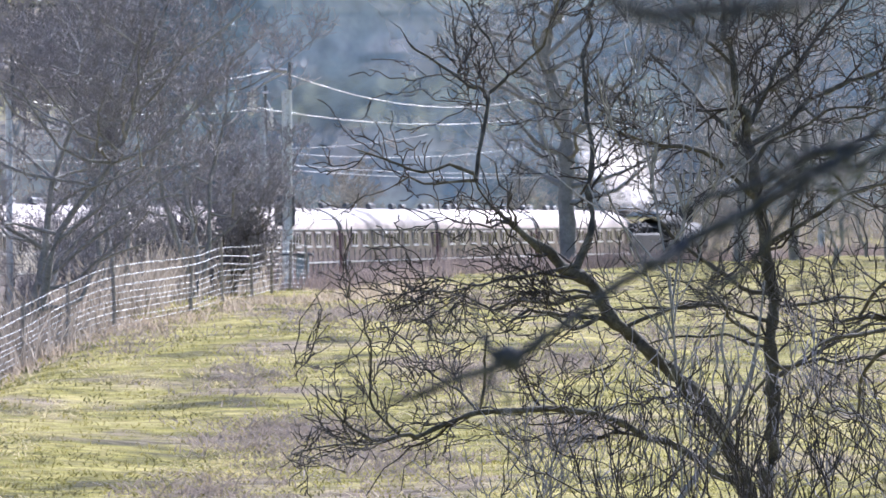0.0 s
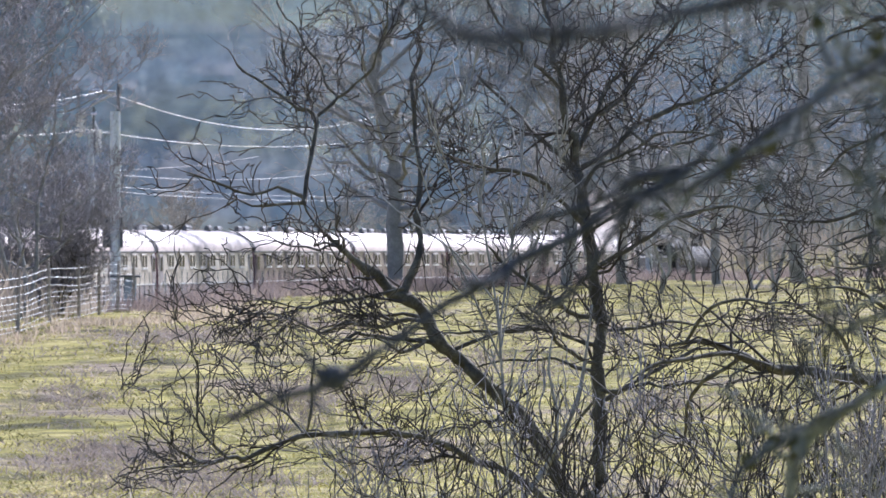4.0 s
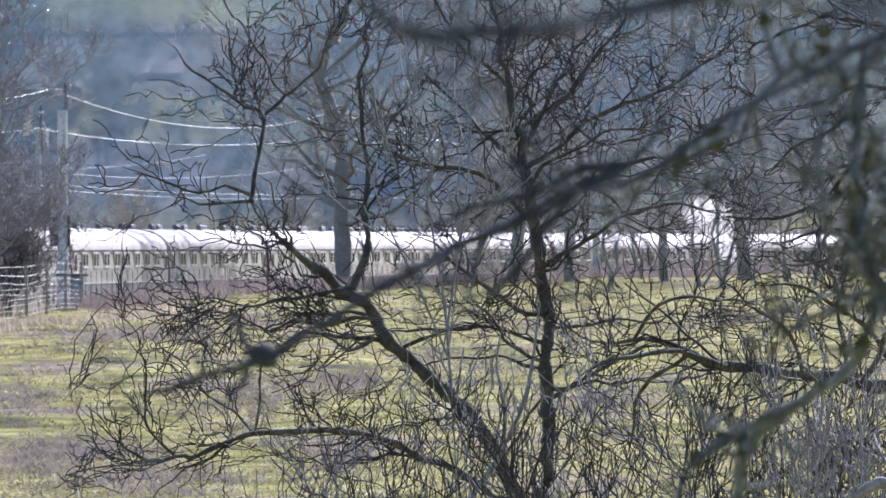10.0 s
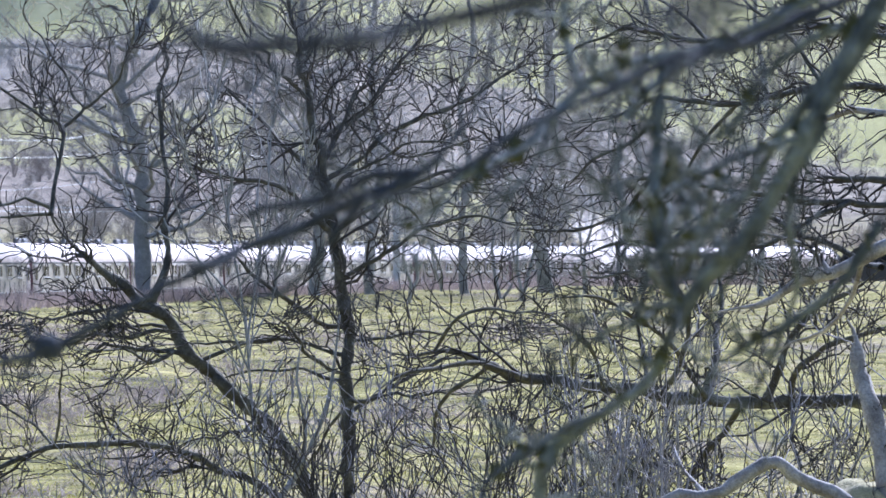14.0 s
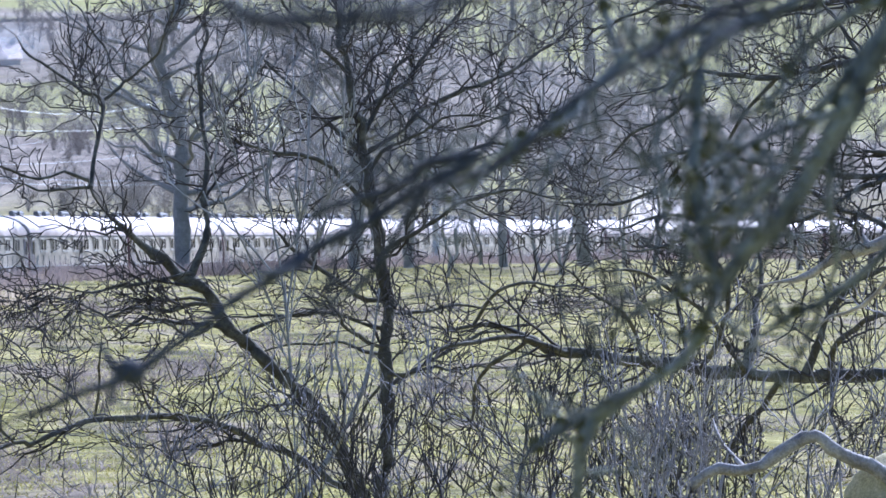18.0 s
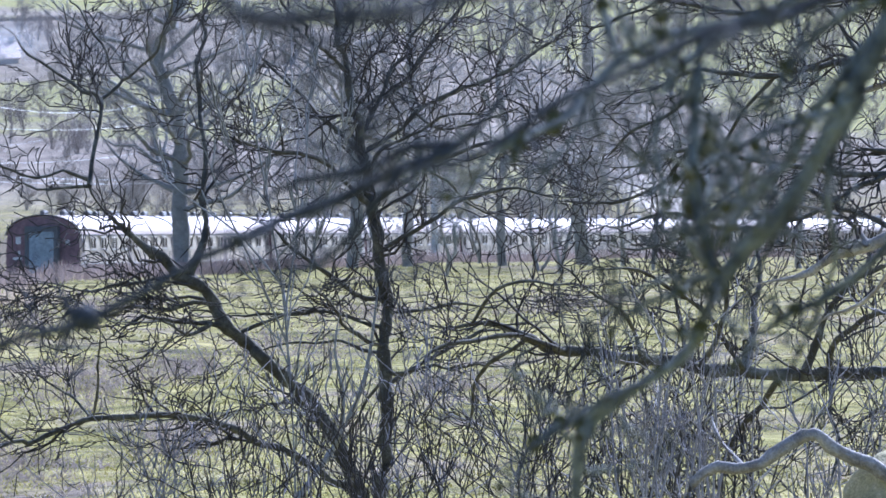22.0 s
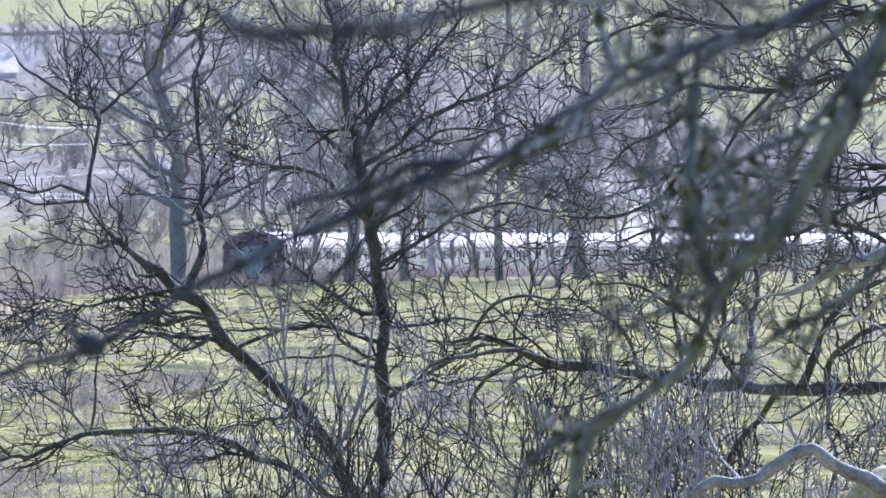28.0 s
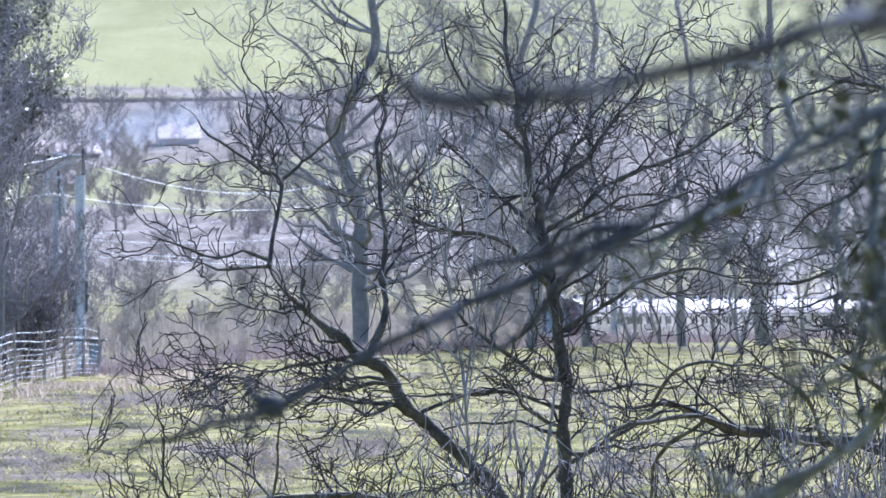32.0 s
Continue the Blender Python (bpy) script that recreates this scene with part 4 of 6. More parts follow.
limbs.append([(-2.572, 73.84, 0.787, 0.021), (-2.809, 73.84, 1.036, 0.018), (-2.898, 73.84, 1.451, 0.015), (-2.927, 73.84, 1.806, 0.012), (-3.164, 73.84, 2.162, 0.009), (-3.461, 73.84, 2.369, 0.006)])
limbs.append([(-1.793, 73.506, 1.015, 0.021), (-2.088, 73.506, 1.31, 0.018), (-2.324, 73.506, 1.517, 0.015), (-2.678, 73.506, 1.812, 0.012), (-2.914, 73.506, 2.047, 0.009)])
limbs.append([(-1.75, 74.174, 0.998, 0.018), (-1.708, 74.174, 1.444, 0.018), (-1.673, 74.174, 1.801, 0.015), (-1.69, 74.174, 2.039, 0.009)])
limbs.append([(-0.232, 74.007, 1.893, 0.045), (-0.499, 74.007, 2.029, 0.036), (-0.855, 74.007, 2.053, 0.03), (-1.212, 74.007, 2.006, 0.024), (-1.508, 74.007, 1.893, 0.018), (-1.716, 74.007, 1.774, 0.012)])
limbs.append([(-0.468, 73.84, 2.162, 0.036), (-0.794, 73.84, 2.192, 0.03), (-1.15, 73.84, 2.174, 0.024), (-1.564, 73.84, 2.132, 0.021), (-1.979, 73.84, 2.221, 0.015), (-2.275, 73.84, 2.28, 0.012), (-2.69, 73.84, 2.251, 0.009), (-2.927, 73.84, 2.043, 0.006)])
limbs.append([(-0.794, 73.84, 2.577, 0.03), (-1.09, 73.84, 2.517, 0.024), (-1.446, 73.84, 2.399, 0.021), (-1.861, 73.84, 2.369, 0.015), (-2.275, 73.84, 2.429, 0.012), (-2.572, 73.84, 2.28, 0.009)])
limbs.append([(1.221, 75.677, 3.296, 0.049), (0.887, 75.677, 3.539, 0.036), (0.522, 75.677, 3.782, 0.03), (0.097, 75.677, 3.843, 0.024), (-0.267, 75.677, 3.964, 0.018), (-0.571, 75.677, 4.146, 0.012)])
limbs.append([(1.102, 75.845, 3.845, 0.043), (0.706, 75.845, 4.21, 0.03), (0.402, 75.845, 4.514, 0.024), (0.097, 75.845, 4.758, 0.018), (-0.024, 75.845, 5.184, 0.012)])
limbs.append([(1.074, 76.012, 3.969, 0.037), (1.318, 76.012, 4.457, 0.03), (1.562, 76.012, 4.945, 0.024), (1.806, 76.012, 5.311, 0.018), (1.989, 76.012, 5.86, 0.012)])
limbs.append([(1.147, 74.842, 3.593, 0.03), (1.477, 74.842, 3.893, 0.024), (1.838, 74.842, 4.133, 0.021), (2.258, 74.842, 4.223, 0.015), (2.679, 74.842, 4.193, 0.009)])
limbs.append([(1.291, 74.508, 2.274, 0.042), (0.993, 74.508, 2.334, 0.036), (0.694, 74.508, 2.514, 0.033), (0.395, 74.508, 2.753, 0.027), (0.096, 74.508, 2.992, 0.021), (-0.143, 74.508, 3.111, 0.015)])
limbs.append([(1.309, 74.508, 1.796, 0.03), (1.052, 74.508, 1.796, 0.027), (0.873, 74.508, 2.035, 0.024), (0.694, 74.508, 2.274, 0.018), (0.454, 74.508, 2.394, 0.012)])
limbs.append([(1.315, 74.174, 1.325, 0.036), (1.643, 74.174, 1.563, 0.03), (1.94, 74.174, 1.742, 0.027), (2.298, 74.174, 1.89, 0.021), (2.655, 74.174, 1.98, 0.012)])
limbs.append([(1.229, 74.341, 1.441, 0.024), (1.05, 74.341, 1.083, 0.021), (0.871, 74.341, 0.725, 0.018), (0.632, 74.341, 0.367, 0.015)])
limbs.append([(1.11, 76.012, 3.786, 0.04), (1.684, 76.012, 4.182, 0.034), (2.233, 76.012, 4.548, 0.03), (2.751, 76.012, 4.762, 0.024), (3.269, 76.012, 5.067, 0.018), (3.635, 76.012, 5.494, 0.012)])
limbs.append([(1.289, 76.513, 2.747, 0.04), (1.695, 76.513, 3.024, 0.034), (2.186, 76.513, 3.288, 0.028), (2.738, 76.513, 3.411, 0.021), (3.23, 76.513, 3.312, 0.015), (3.721, 76.513, 3.484, 0.009)])
limbs.append([(1.023, 75.845, 4.21, 0.037), (1.558, 75.845, 4.624, 0.03), (1.984, 75.845, 5.111, 0.024), (2.288, 75.845, 5.64, 0.018), (2.471, 75.845, 6.158, 0.012)])
limbs.append([(1.231, 76.346, 3.238, 0.04), (1.813, 76.346, 3.636, 0.034), (2.426, 76.346, 3.9, 0.028), (3.1, 76.346, 3.961, 0.021), (3.621, 76.346, 4.157, 0.015), (4.08, 76.346, 4.126, 0.009)])
limbs.append([(0.917, 75.677, 4.693, 0.03), (0.522, 75.677, 5.118, 0.024), (0.219, 75.677, 5.543, 0.018), (0.036, 75.677, 6.09, 0.012)])
limbs.append([(1.687, 76.179, 4.185, 0.024), (1.993, 76.179, 4.063, 0.021), (2.421, 76.179, 4.215, 0.018), (2.91, 76.179, 4.368, 0.012)])
limbs.append([(1.794, 75.51, 3.629, 0.024), (2.036, 75.51, 3.417, 0.021), (2.339, 75.51, 3.235, 0.015), (2.763, 75.51, 2.992, 0.009)])
rng = random.Random(71)
for k in range(7):
    side, z = (-1, 1)[k % 2], 1.35 + 0.15 * k
    x, n = (1.3, rng.uniform(1.2, 2.3)) if k % 3 else (-0.1 if side > 0 else -0.5, rng.uniform(0.9, 1.5))
    z = z if k % 3 else 1.9 + 0.05 * k
    limbs.append([(x + side * n * f, 75.0, z + 0.25 * n * f * (1.1 - f) + rng.uniform(-0.06, 0.06) * (f > 0), 0.03 - 0.024 * f) for f in (0, 0.25, 0.5, 0.75, 1.0)])
tree("bare_alder", limbs, "bare dark alder with leaning stem in the field", "tree", M_BARK, M_TWIG, 1, per_m=5.2, lengths=((0.5, 1.6), (0.25, 0.85), (0.1, 0.36)), levels=(3.6, 1.5), least=0.0064, stout=0.042, bend=0.27, angles=(0.45, 1.15), up=0.03, wobble=0.012, step=0.08, girth=0.76, deep=0.03, kink=0.032, bare=0.5)

limbs = []
limbs.append([(9.431, 71.835, -0.238, 0.259), (9.316, 71.835, 0.915, 0.242), (9.2, 71.835, 2.068, 0.219), (9.143, 71.835, 3.221, 0.19), (9.085, 71.835, 4.662, 0.144), (9.027, 71.835, 6.391, 0.098)])
limbs.append([(9.229, 71.835, 1.376, 0.115), (8.451, 71.835, 1.463, 0.104), (7.586, 71.835, 1.492, 0.092), (6.606, 71.835, 1.492, 0.081), (5.742, 71.835, 1.48, 0.078), (4.935, 71.835, 1.503, 0.075), (4.473, 71.835, 1.549, 0.072), (3.897, 71.835, 1.641, 0.066), (3.32, 71.835, 1.722, 0.061), (2.917, 71.835, 1.791, 0.058), (2.542, 71.835, 1.964, 0.052), (2.168, 71.835, 2.033, 0.046), (1.735, 71.835, 1.999, 0.04), (1.476, 71.835, 2.126, 0.04), (1.291, 71.835, 2.299, 0.029)])
limbs.append([(3.111, 71, 1.765, 0.04), (2.769, 71, 1.85, 0.034), (2.37, 71, 1.896, 0.028), (2.028, 71, 1.85, 0.026), (1.686, 71, 1.736, 0.02), (1.459, 71, 1.509, 0.014)])
limbs.append([(2.661, 71.167, 1.848, 0.026), (2.319, 71.167, 1.619, 0.026), (2.176, 71.167, 1.391, 0.023), (2.119, 71.167, 1.048, 0.017), (2.09, 71.167, 0.763, 0.011)])
limbs.append([(2.157, 71.501, 2.038, 0.026), (2.33, 71.501, 2.302, 0.023), (2.616, 71.501, 2.416, 0.02), (2.961, 71.501, 2.416, 0.017), (3.362, 71.501, 2.388, 0.011)])
limbs.append([(4.877, 71, 1.52, 0.057), (4.963, 71, 1.85, 0.046), (4.991, 71, 2.192, 0.037), (5.048, 71, 2.534, 0.028), (4.991, 71, 2.933, 0.02), (5.162, 71, 3.332, 0.014)])
limbs.append([(5.475, 71, 1.509, 0.057), (5.618, 71, 1.793, 0.046), (5.732, 71, 2.135, 0.037), (5.96, 71, 2.42, 0.031), (6.359, 71, 2.648, 0.023), (6.7, 71, 2.876, 0.017)])
limbs.append([(5.231, 71.167, 1.505, 0.046), (5.117, 71.167, 1.277, 0.037), (4.889, 71.167, 1.048, 0.031), (4.717, 71.167, 0.706, 0.023), (4.603, 71.167, 0.363, 0.017)])
limbs.append([(5.775, 70.833, 1.501, 0.045), (5.832, 70.833, 1.853, 0.037), (6.059, 70.833, 2.052, 0.034), (6.4, 70.833, 2.166, 0.028), (6.798, 70.833, 2.251, 0.023)])
limbs.append([(5.748, 70.499, 1.519, 0.034), (5.691, 70.499, 1.179, 0.028), (5.804, 70.499, 0.84, 0.023), (5.691, 70.499, 0.387, 0.017)])
limbs.append([(9.1, 71.501, 3.564, 0.098), (8.125, 71.501, 3.679, 0.069), (7.264, 71.501, 3.736, 0.052), (6.576, 71.501, 3.765, 0.043), (6.117, 71.501, 3.793, 0.037), (5.801, 71.501, 3.69, 0.023)])
limbs.append([(6.748, 71.501, 2.761, 0.037), (6.289, 71.501, 3.048, 0.034), (5.887, 71.501, 3.191, 0.032), (5.543, 71.501, 3.363, 0.026), (5.256, 71.501, 3.306, 0.014)])
limbs.append([(4.453, 71.501, 1.556, 0.029), (4.28, 71.501, 1.843, 0.026), (4.223, 71.501, 2.244, 0.02), (4.28, 71.501, 2.646, 0.017), (4.453, 71.501, 2.99, 0.011)])
limbs.append([(9.127, 72.169, 4.38, 0.081), (8.201, 72.169, 4.786, 0.058), (7.332, 72.169, 5.191, 0.043), (6.463, 72.169, 5.423, 0.029), (5.768, 72.169, 5.77, 0.02)])
limbs.append([(9.296, 73.506, 4.23, 0.077), (8.235, 73.506, 4.643, 0.059), (7.173, 73.506, 4.702, 0.05), (6.288, 73.506, 4.749, 0.044), (5.403, 73.506, 4.572, 0.035), (4.577, 73.506, 4.631, 0.029), (3.929, 73.506, 4.407, 0.024), (3.339, 73.506, 4.454, 0.015)])
limbs.append([(9.3, 74.007, 5.248, 0.077), (7.519, 74.007, 5.248, 0.053), (6.331, 74.007, 5.415, 0.045), (5.143, 74.007, 5.236, 0.036), (4.252, 74.007, 5.355, 0.027), (3.54, 74.007, 5.118, 0.021), (2.946, 74.007, 5.248, 0.012)])
limbs.append([(9.313, 73.172, 3.343, 0.07), (7.727, 73.172, 3.52, 0.047), (6.553, 73.172, 3.52, 0.038), (5.379, 73.172, 3.625, 0.032), (4.498, 73.172, 3.801, 0.026), (3.793, 73.172, 3.625, 0.021), (3.206, 73.172, 3.743, 0.012)])
limbs.append([(6.508, 72.67, 3.574, 0.035), (5.633, 72.67, 3.107, 0.029), (4.875, 72.67, 2.991, 0.026), (4.175, 72.67, 3.107, 0.02), (3.592, 72.67, 2.991, 0.015), (3.126, 72.67, 3.078, 0.009)])
limbs.append([(5.354, 72.837, 3.622, 0.029), (4.886, 72.837, 3.342, 0.023), (4.419, 72.837, 2.932, 0.02), (3.893, 72.837, 2.757, 0.015), (3.425, 72.837, 2.816, 0.009)])
limbs.append([(4.935, 71.835, 1.503, 0.035), (4.589, 71.835, 2.068, 0.029), (4.127, 71.835, 2.414, 0.023), (3.666, 71.835, 2.587, 0.017), (3.205, 71.835, 2.529, 0.012)])
limbs.append([(3.897, 71.835, 1.641, 0.029), (3.724, 71.835, 2.068, 0.023), (3.436, 71.835, 2.299, 0.017), (3.032, 71.835, 2.644, 0.012), (2.917, 71.835, 2.99, 0.009)])
limbs.append([(4.488, 73.005, 3.799, 0.026), (4.078, 73.005, 3.401, 0.023), (3.492, 73.005, 3.225, 0.018), (2.964, 73.005, 3.284, 0.012)])
limbs.append([(4.473, 71.835, 1.549, 0.035), (4.704, 71.835, 1.953, 0.029), (4.762, 71.835, 2.414, 0.023), (4.589, 71.835, 2.817, 0.017), (4.704, 71.835, 3.221, 0.012)])
limbs.append([(5.428, 73.84, 4.58, 0.027), (5.072, 73.84, 4.236, 0.024), (4.835, 73.84, 3.821, 0.021), (4.48, 73.84, 3.525, 0.015), (4.243, 73.84, 3.11, 0.009)])
limbs.append([(4.619, 74.174, 4.646, 0.024), (4.381, 74.174, 4.242, 0.021), (3.905, 74.174, 4.004, 0.018), (3.607, 74.174, 3.646, 0.012)])
limbs.append([(5.12, 73.673, 5.226, 0.024), (4.824, 73.673, 5.534, 0.021), (4.47, 73.673, 5.77, 0.015)])
limbs.append([(6.302, 73.673, 4.753, 0.027), (6.007, 73.673, 5.238, 0.024), (5.534, 73.673, 5.593, 0.018), (5.297, 73.673, 5.947, 0.012)])
tree("bare_oak", limbs, "bare oak with a long level limb", "tree", M_BARK, M_TWIG, 2, per_m=3.6, lengths=((0.5, 1.5), (0.25, 0.8), (0.1, 0.34)), levels=(3.6, 1.5), least=0.006, stout=0.042, bend=0.27, angles=(0.5, 1.25), up=0.04, wobble=0.012, step=0.08, girth=0.85, deep=0.035, kink=0.016, bare=0.5)

limbs = []
limbs.append([(7.149, 55.129, -0.448, 0.066), (6.707, 55.129, 0.15, 0.066), (6.043, 55.129, 0.57, 0.062), (5.335, 55.129, 0.769, 0.055), (4.76, 55.129, 1.101, 0.046), (4.4, 55.129, 1.33, 0.042), (4.33, 55.129, 1.35, 0.043), (4.25, 55.129, 1.33, 0.042), (3.99, 55.129, 1.2, 0.04), (3.70, 55.129, 1.1, 0.04), (3.46, 55.129, 1.06, 0.038), (3.3, 55.129, 0.82, 0.033), (3.212, 55.129, 0.459, 0.027)])
limbs.append([(5.335, 55.129, 0.769, 0.075), (5.2, 55.129, 1.3, 0.07), (5.14, 55.129, 1.63, 0.062), (5.03, 55.129, 2.1, 0.055), (4.98, 55.129, 2.3, 0.04), (4.9, 55.129, 2.42, 0.02)])
limbs.append([(3.787, 55.129, 1.096, 0.018), (3.61, 55.129, 1.256, 0.013), (3.522, 55.129, 1.477, 0.009)])
tree("silver_branch", limbs, "pale weathered fallen branch among twigs", "branch", M_PALE, M_TWIG, 3, per_m=1.4, levels=(2, 1), lengths=((0.2, 0.7), (0.1, 0.3), (0.1, 0.2)), wobble=0.03, step=0.1, girth=1.15, deep=0.02)

limbs = []
limbs.append([(7.326, 55.129, -0.426, 0.146), (7.238, 55.129, 0.504, 0.133), (7.105, 55.129, 1.831, 0.119), (6.884, 55.129, 3.6, 0.102), (6.795, 55.129, 5.37, 0.075), (6.707, 55.129, 6.697, 0.049)])
limbs.append([(6.884, 55.129, 3.6, 0.075), (6.043, 55.129, 3.291, 0.062), (5.335, 55.129, 3.114, 0.053), (5.026, 55.129, 2.959, 0.049), (4.76, 55.129, 2.826, 0.044), (4.495, 55.129, 2.76, 0.04), (4.318, 55.129, 2.627, 0.033), (4.052, 55.129, 2.561, 0.018), (3.787, 55.129, 2.516, 0.009)])
limbs.append([(5.026, 55.129, 2.959, 0.022), (4.937, 55.129, 2.627, 0.02), (4.716, 55.129, 2.362, 0.015), (4.451, 55.129, 2.273, 0.011), (4.229, 55.129, 2.096, 0.007)])
limbs.append([(4.76, 55.129, 2.826, 0.022), (4.583, 55.129, 3.025, 0.018), (4.362, 55.129, 3.114, 0.013), (4.052, 55.129, 3.158, 0.009)])
limbs.append([(6.922, 55.798, 4.056, 0.054), (6.116, 55.798, 4.235, 0.04), (5.445, 55.798, 4.101, 0.034), (4.997, 55.798, 4.146, 0.027), (4.549, 55.798, 3.966, 0.02), (4.191, 55.798, 4.011, 0.013)])
tree("lichened_oak", limbs, "pale lichened oak with a low bough", "tree", M_PALE, M_TWIG, 4, per_m=2.2, lengths=((0.3, 1.0), (0.2, 0.5), (0.1, 0.3)), levels=(3.2, 1.6), least=0.005, deep=0.03)


def stump():
    """A broken mossy trunk."""
    foot = Vector((5.12, 55.463, -0.455))
    q = smooth_path([(5.12, 55.463, -0.455, 0.6), (5.1, 55.463, 0.1, 0.54), (5.07, 55.463, 0.6, 0.5), (5.05, 55.463, 0.92, 0.42), (5.06, 55.463, 1.1, 0.27), (5.07, 55.463, 1.18, 0.1), (5.07, 55.463, 1.2, 0.004)], 0.05, np.random.default_rng(9), 0.01)
    q[:, :3] -= np.array(foot)
    v, f = tubes(q[None, :, :3], q[None, :, 3], 28)
    for k in range(len(v)):
        d = Vector(v[k])
        v[k] += np.array(noise.noise_vector(d * 4)) * 0.08 + np.array(noise.noise_vector(d * 14)) * 0.03
    ob = empty("mossy_stump", "rounded mossy broken stump", "stump", at=foot)
    b = new("trunk", mesh_from("trunk", v, f, M_STUMP))
    b.parent = ob


stump()

# ------------------------------------------------------------ more trees, from base to tip by rule
def bare_tree(name, at, tall, wide, label, seed, bark=None, twig=None, lean=0.0, stems=1, r0=0.14, per_m=1.3, levels=(4, 3), least=0.006, first=0.25,
              lengths=None, up=0.15, limbs_n=14, category="tree", joined=False, fan=0.25, taper=0.86, limb_r=0.6, wobble=0.02, bend=0.38):
    rng = np.random.default_rng(seed)
    x, y = at
    z = height(x, y) - 0.1
    out = []
    for s in range(stems):
        a = rng.uniform(0, 6.28)
        o = 0.12 * s
        p = [(x + o * math.cos(a), y + o * math.sin(a), z, r0)]
        dx = lean + (rng.uniform(-fan, fan) if stems > 1 else 0)
        dy = rng.uniform(-0.2, 0.2) if stems > 1 else 0
        for k in range(1, 7):
            f = k / 6
            p.append((p[0][0] + dx * tall * f + rng.normal(0, 0.05 * wide), p[0][1] + dy * tall * f, z + tall * f * (1 - 0.1 * s), r0 * (1 - taper * f)))
        out.append(p)
        for j in range(limbs_n // stems):
            f = first + (0.95 - first) * rng.random()
            i = int(f * 6)
            w = f * 6 - i
            b = [p[i][c] * (1 - w) + p[i + 1][c] * w for c in range(4)]
            az = rng.uniform(0, 6.28)
            ln = wide * (1.1 - 0.75 * abs(f - 0.45)) * rng.uniform(0.6, 1.1)
            q = [tuple(b[:3]) + (b[3] * limb_r,)]
            rise = rng.uniform(0.15, 0.75)
            for k in range(1, 5):
                g = k / 4
                q.append((b[0] + math.cos(az) * ln * g + rng.normal(0, 0.05 * ln), b[1] + math.sin(az) * ln * g, b[2] + ln * rise * g + 0.2 * ln * g * g + rng.normal(0, 0.04 * ln), b[3] * limb_r * (1 - 0.85 * g)))
            out.append(q)
    return tree(name, out, label, category, bark or M_BARK, twig or M_TWIG, seed + 100, per_m=per_m, lengths=lengths or ((0.6, 1.6), (0.4, 1.0), (0.2, 0.6)), levels=levels, least=least, up=up, step=0.5, squash=1.0, joined=joined, wobble=wobble, bend=bend)


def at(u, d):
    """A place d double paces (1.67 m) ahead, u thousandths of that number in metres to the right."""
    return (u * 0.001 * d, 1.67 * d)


# the trees behind the alder, in the field's far part
ASH = dict(least=0.0105, limb_r=0.38, per_m=1.5, levels=(3.2, 1.5), limbs_n=28, first=0.16, lengths=((1.2, 3.2), (0.6, 1.8), (0.4, 1.0)), taper=0.62, wobble=0.1, bend=0.3, up=0.05)
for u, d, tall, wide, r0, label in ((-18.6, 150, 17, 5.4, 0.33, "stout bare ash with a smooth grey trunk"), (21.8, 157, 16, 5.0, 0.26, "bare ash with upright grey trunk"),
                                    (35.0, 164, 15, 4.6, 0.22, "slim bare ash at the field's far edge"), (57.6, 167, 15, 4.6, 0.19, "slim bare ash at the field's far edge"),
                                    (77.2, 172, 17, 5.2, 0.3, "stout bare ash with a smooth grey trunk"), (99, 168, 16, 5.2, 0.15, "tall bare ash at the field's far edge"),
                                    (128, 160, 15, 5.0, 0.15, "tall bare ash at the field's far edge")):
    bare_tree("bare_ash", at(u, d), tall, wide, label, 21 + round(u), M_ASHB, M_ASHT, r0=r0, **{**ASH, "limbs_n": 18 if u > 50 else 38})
# young ashes among them
rng = random.Random(83)
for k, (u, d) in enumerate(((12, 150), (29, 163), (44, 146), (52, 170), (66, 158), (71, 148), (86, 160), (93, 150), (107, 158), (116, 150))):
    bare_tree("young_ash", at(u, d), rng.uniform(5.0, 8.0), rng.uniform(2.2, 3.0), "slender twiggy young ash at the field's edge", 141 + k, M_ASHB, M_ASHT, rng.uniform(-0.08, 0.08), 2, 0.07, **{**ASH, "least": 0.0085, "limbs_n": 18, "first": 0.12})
# pale ash sapling
limbs = []
limbs.append([(0.389, 73.506, -1.079, 0.024), (0.36, 73.506, 0.278, 0.021), (0.301, 73.506, 1.458, 0.021), (0.224, 73.506, 2.401, 0.021), (0.094, 73.506, 3.227, 0.021), (-0.035, 73.506, 3.935, 0.018), (-0.112, 73.506, 4.525, 0.012), (-0.171, 73.506, 5.056, 0.009)])
limbs.append([(0.271, 73.506, 1.812, 0.021), (-0.083, 73.506, 2.637, 0.021), (-0.378, 73.506, 3.227, 0.018), (-0.554, 73.506, 3.758, 0.015), (-0.731, 73.506, 4.171, 0.009)])
limbs.append([(0.248, 73.673, 2.164, 0.021), (0.39, 73.673, 2.932, 0.018), (0.461, 73.673, 3.583, 0.015), (0.497, 73.673, 4.174, 0.012), (0.52, 73.673, 4.706, 0.009)])
limbs.append([(0.224, 73.339, 2.403, 0.018), (-0.2, 73.339, 2.932, 0.018), (-0.612, 73.339, 3.227, 0.015), (-0.965, 73.339, 3.521, 0.012), (-1.171, 73.339, 3.756, 0.006)])
limbs.append([(0.183, 73.673, 2.637, 0.018), (0.627, 73.673, 3.228, 0.015), (0.863, 73.673, 3.701, 0.012), (0.952, 73.673, 4.115, 0.006)])
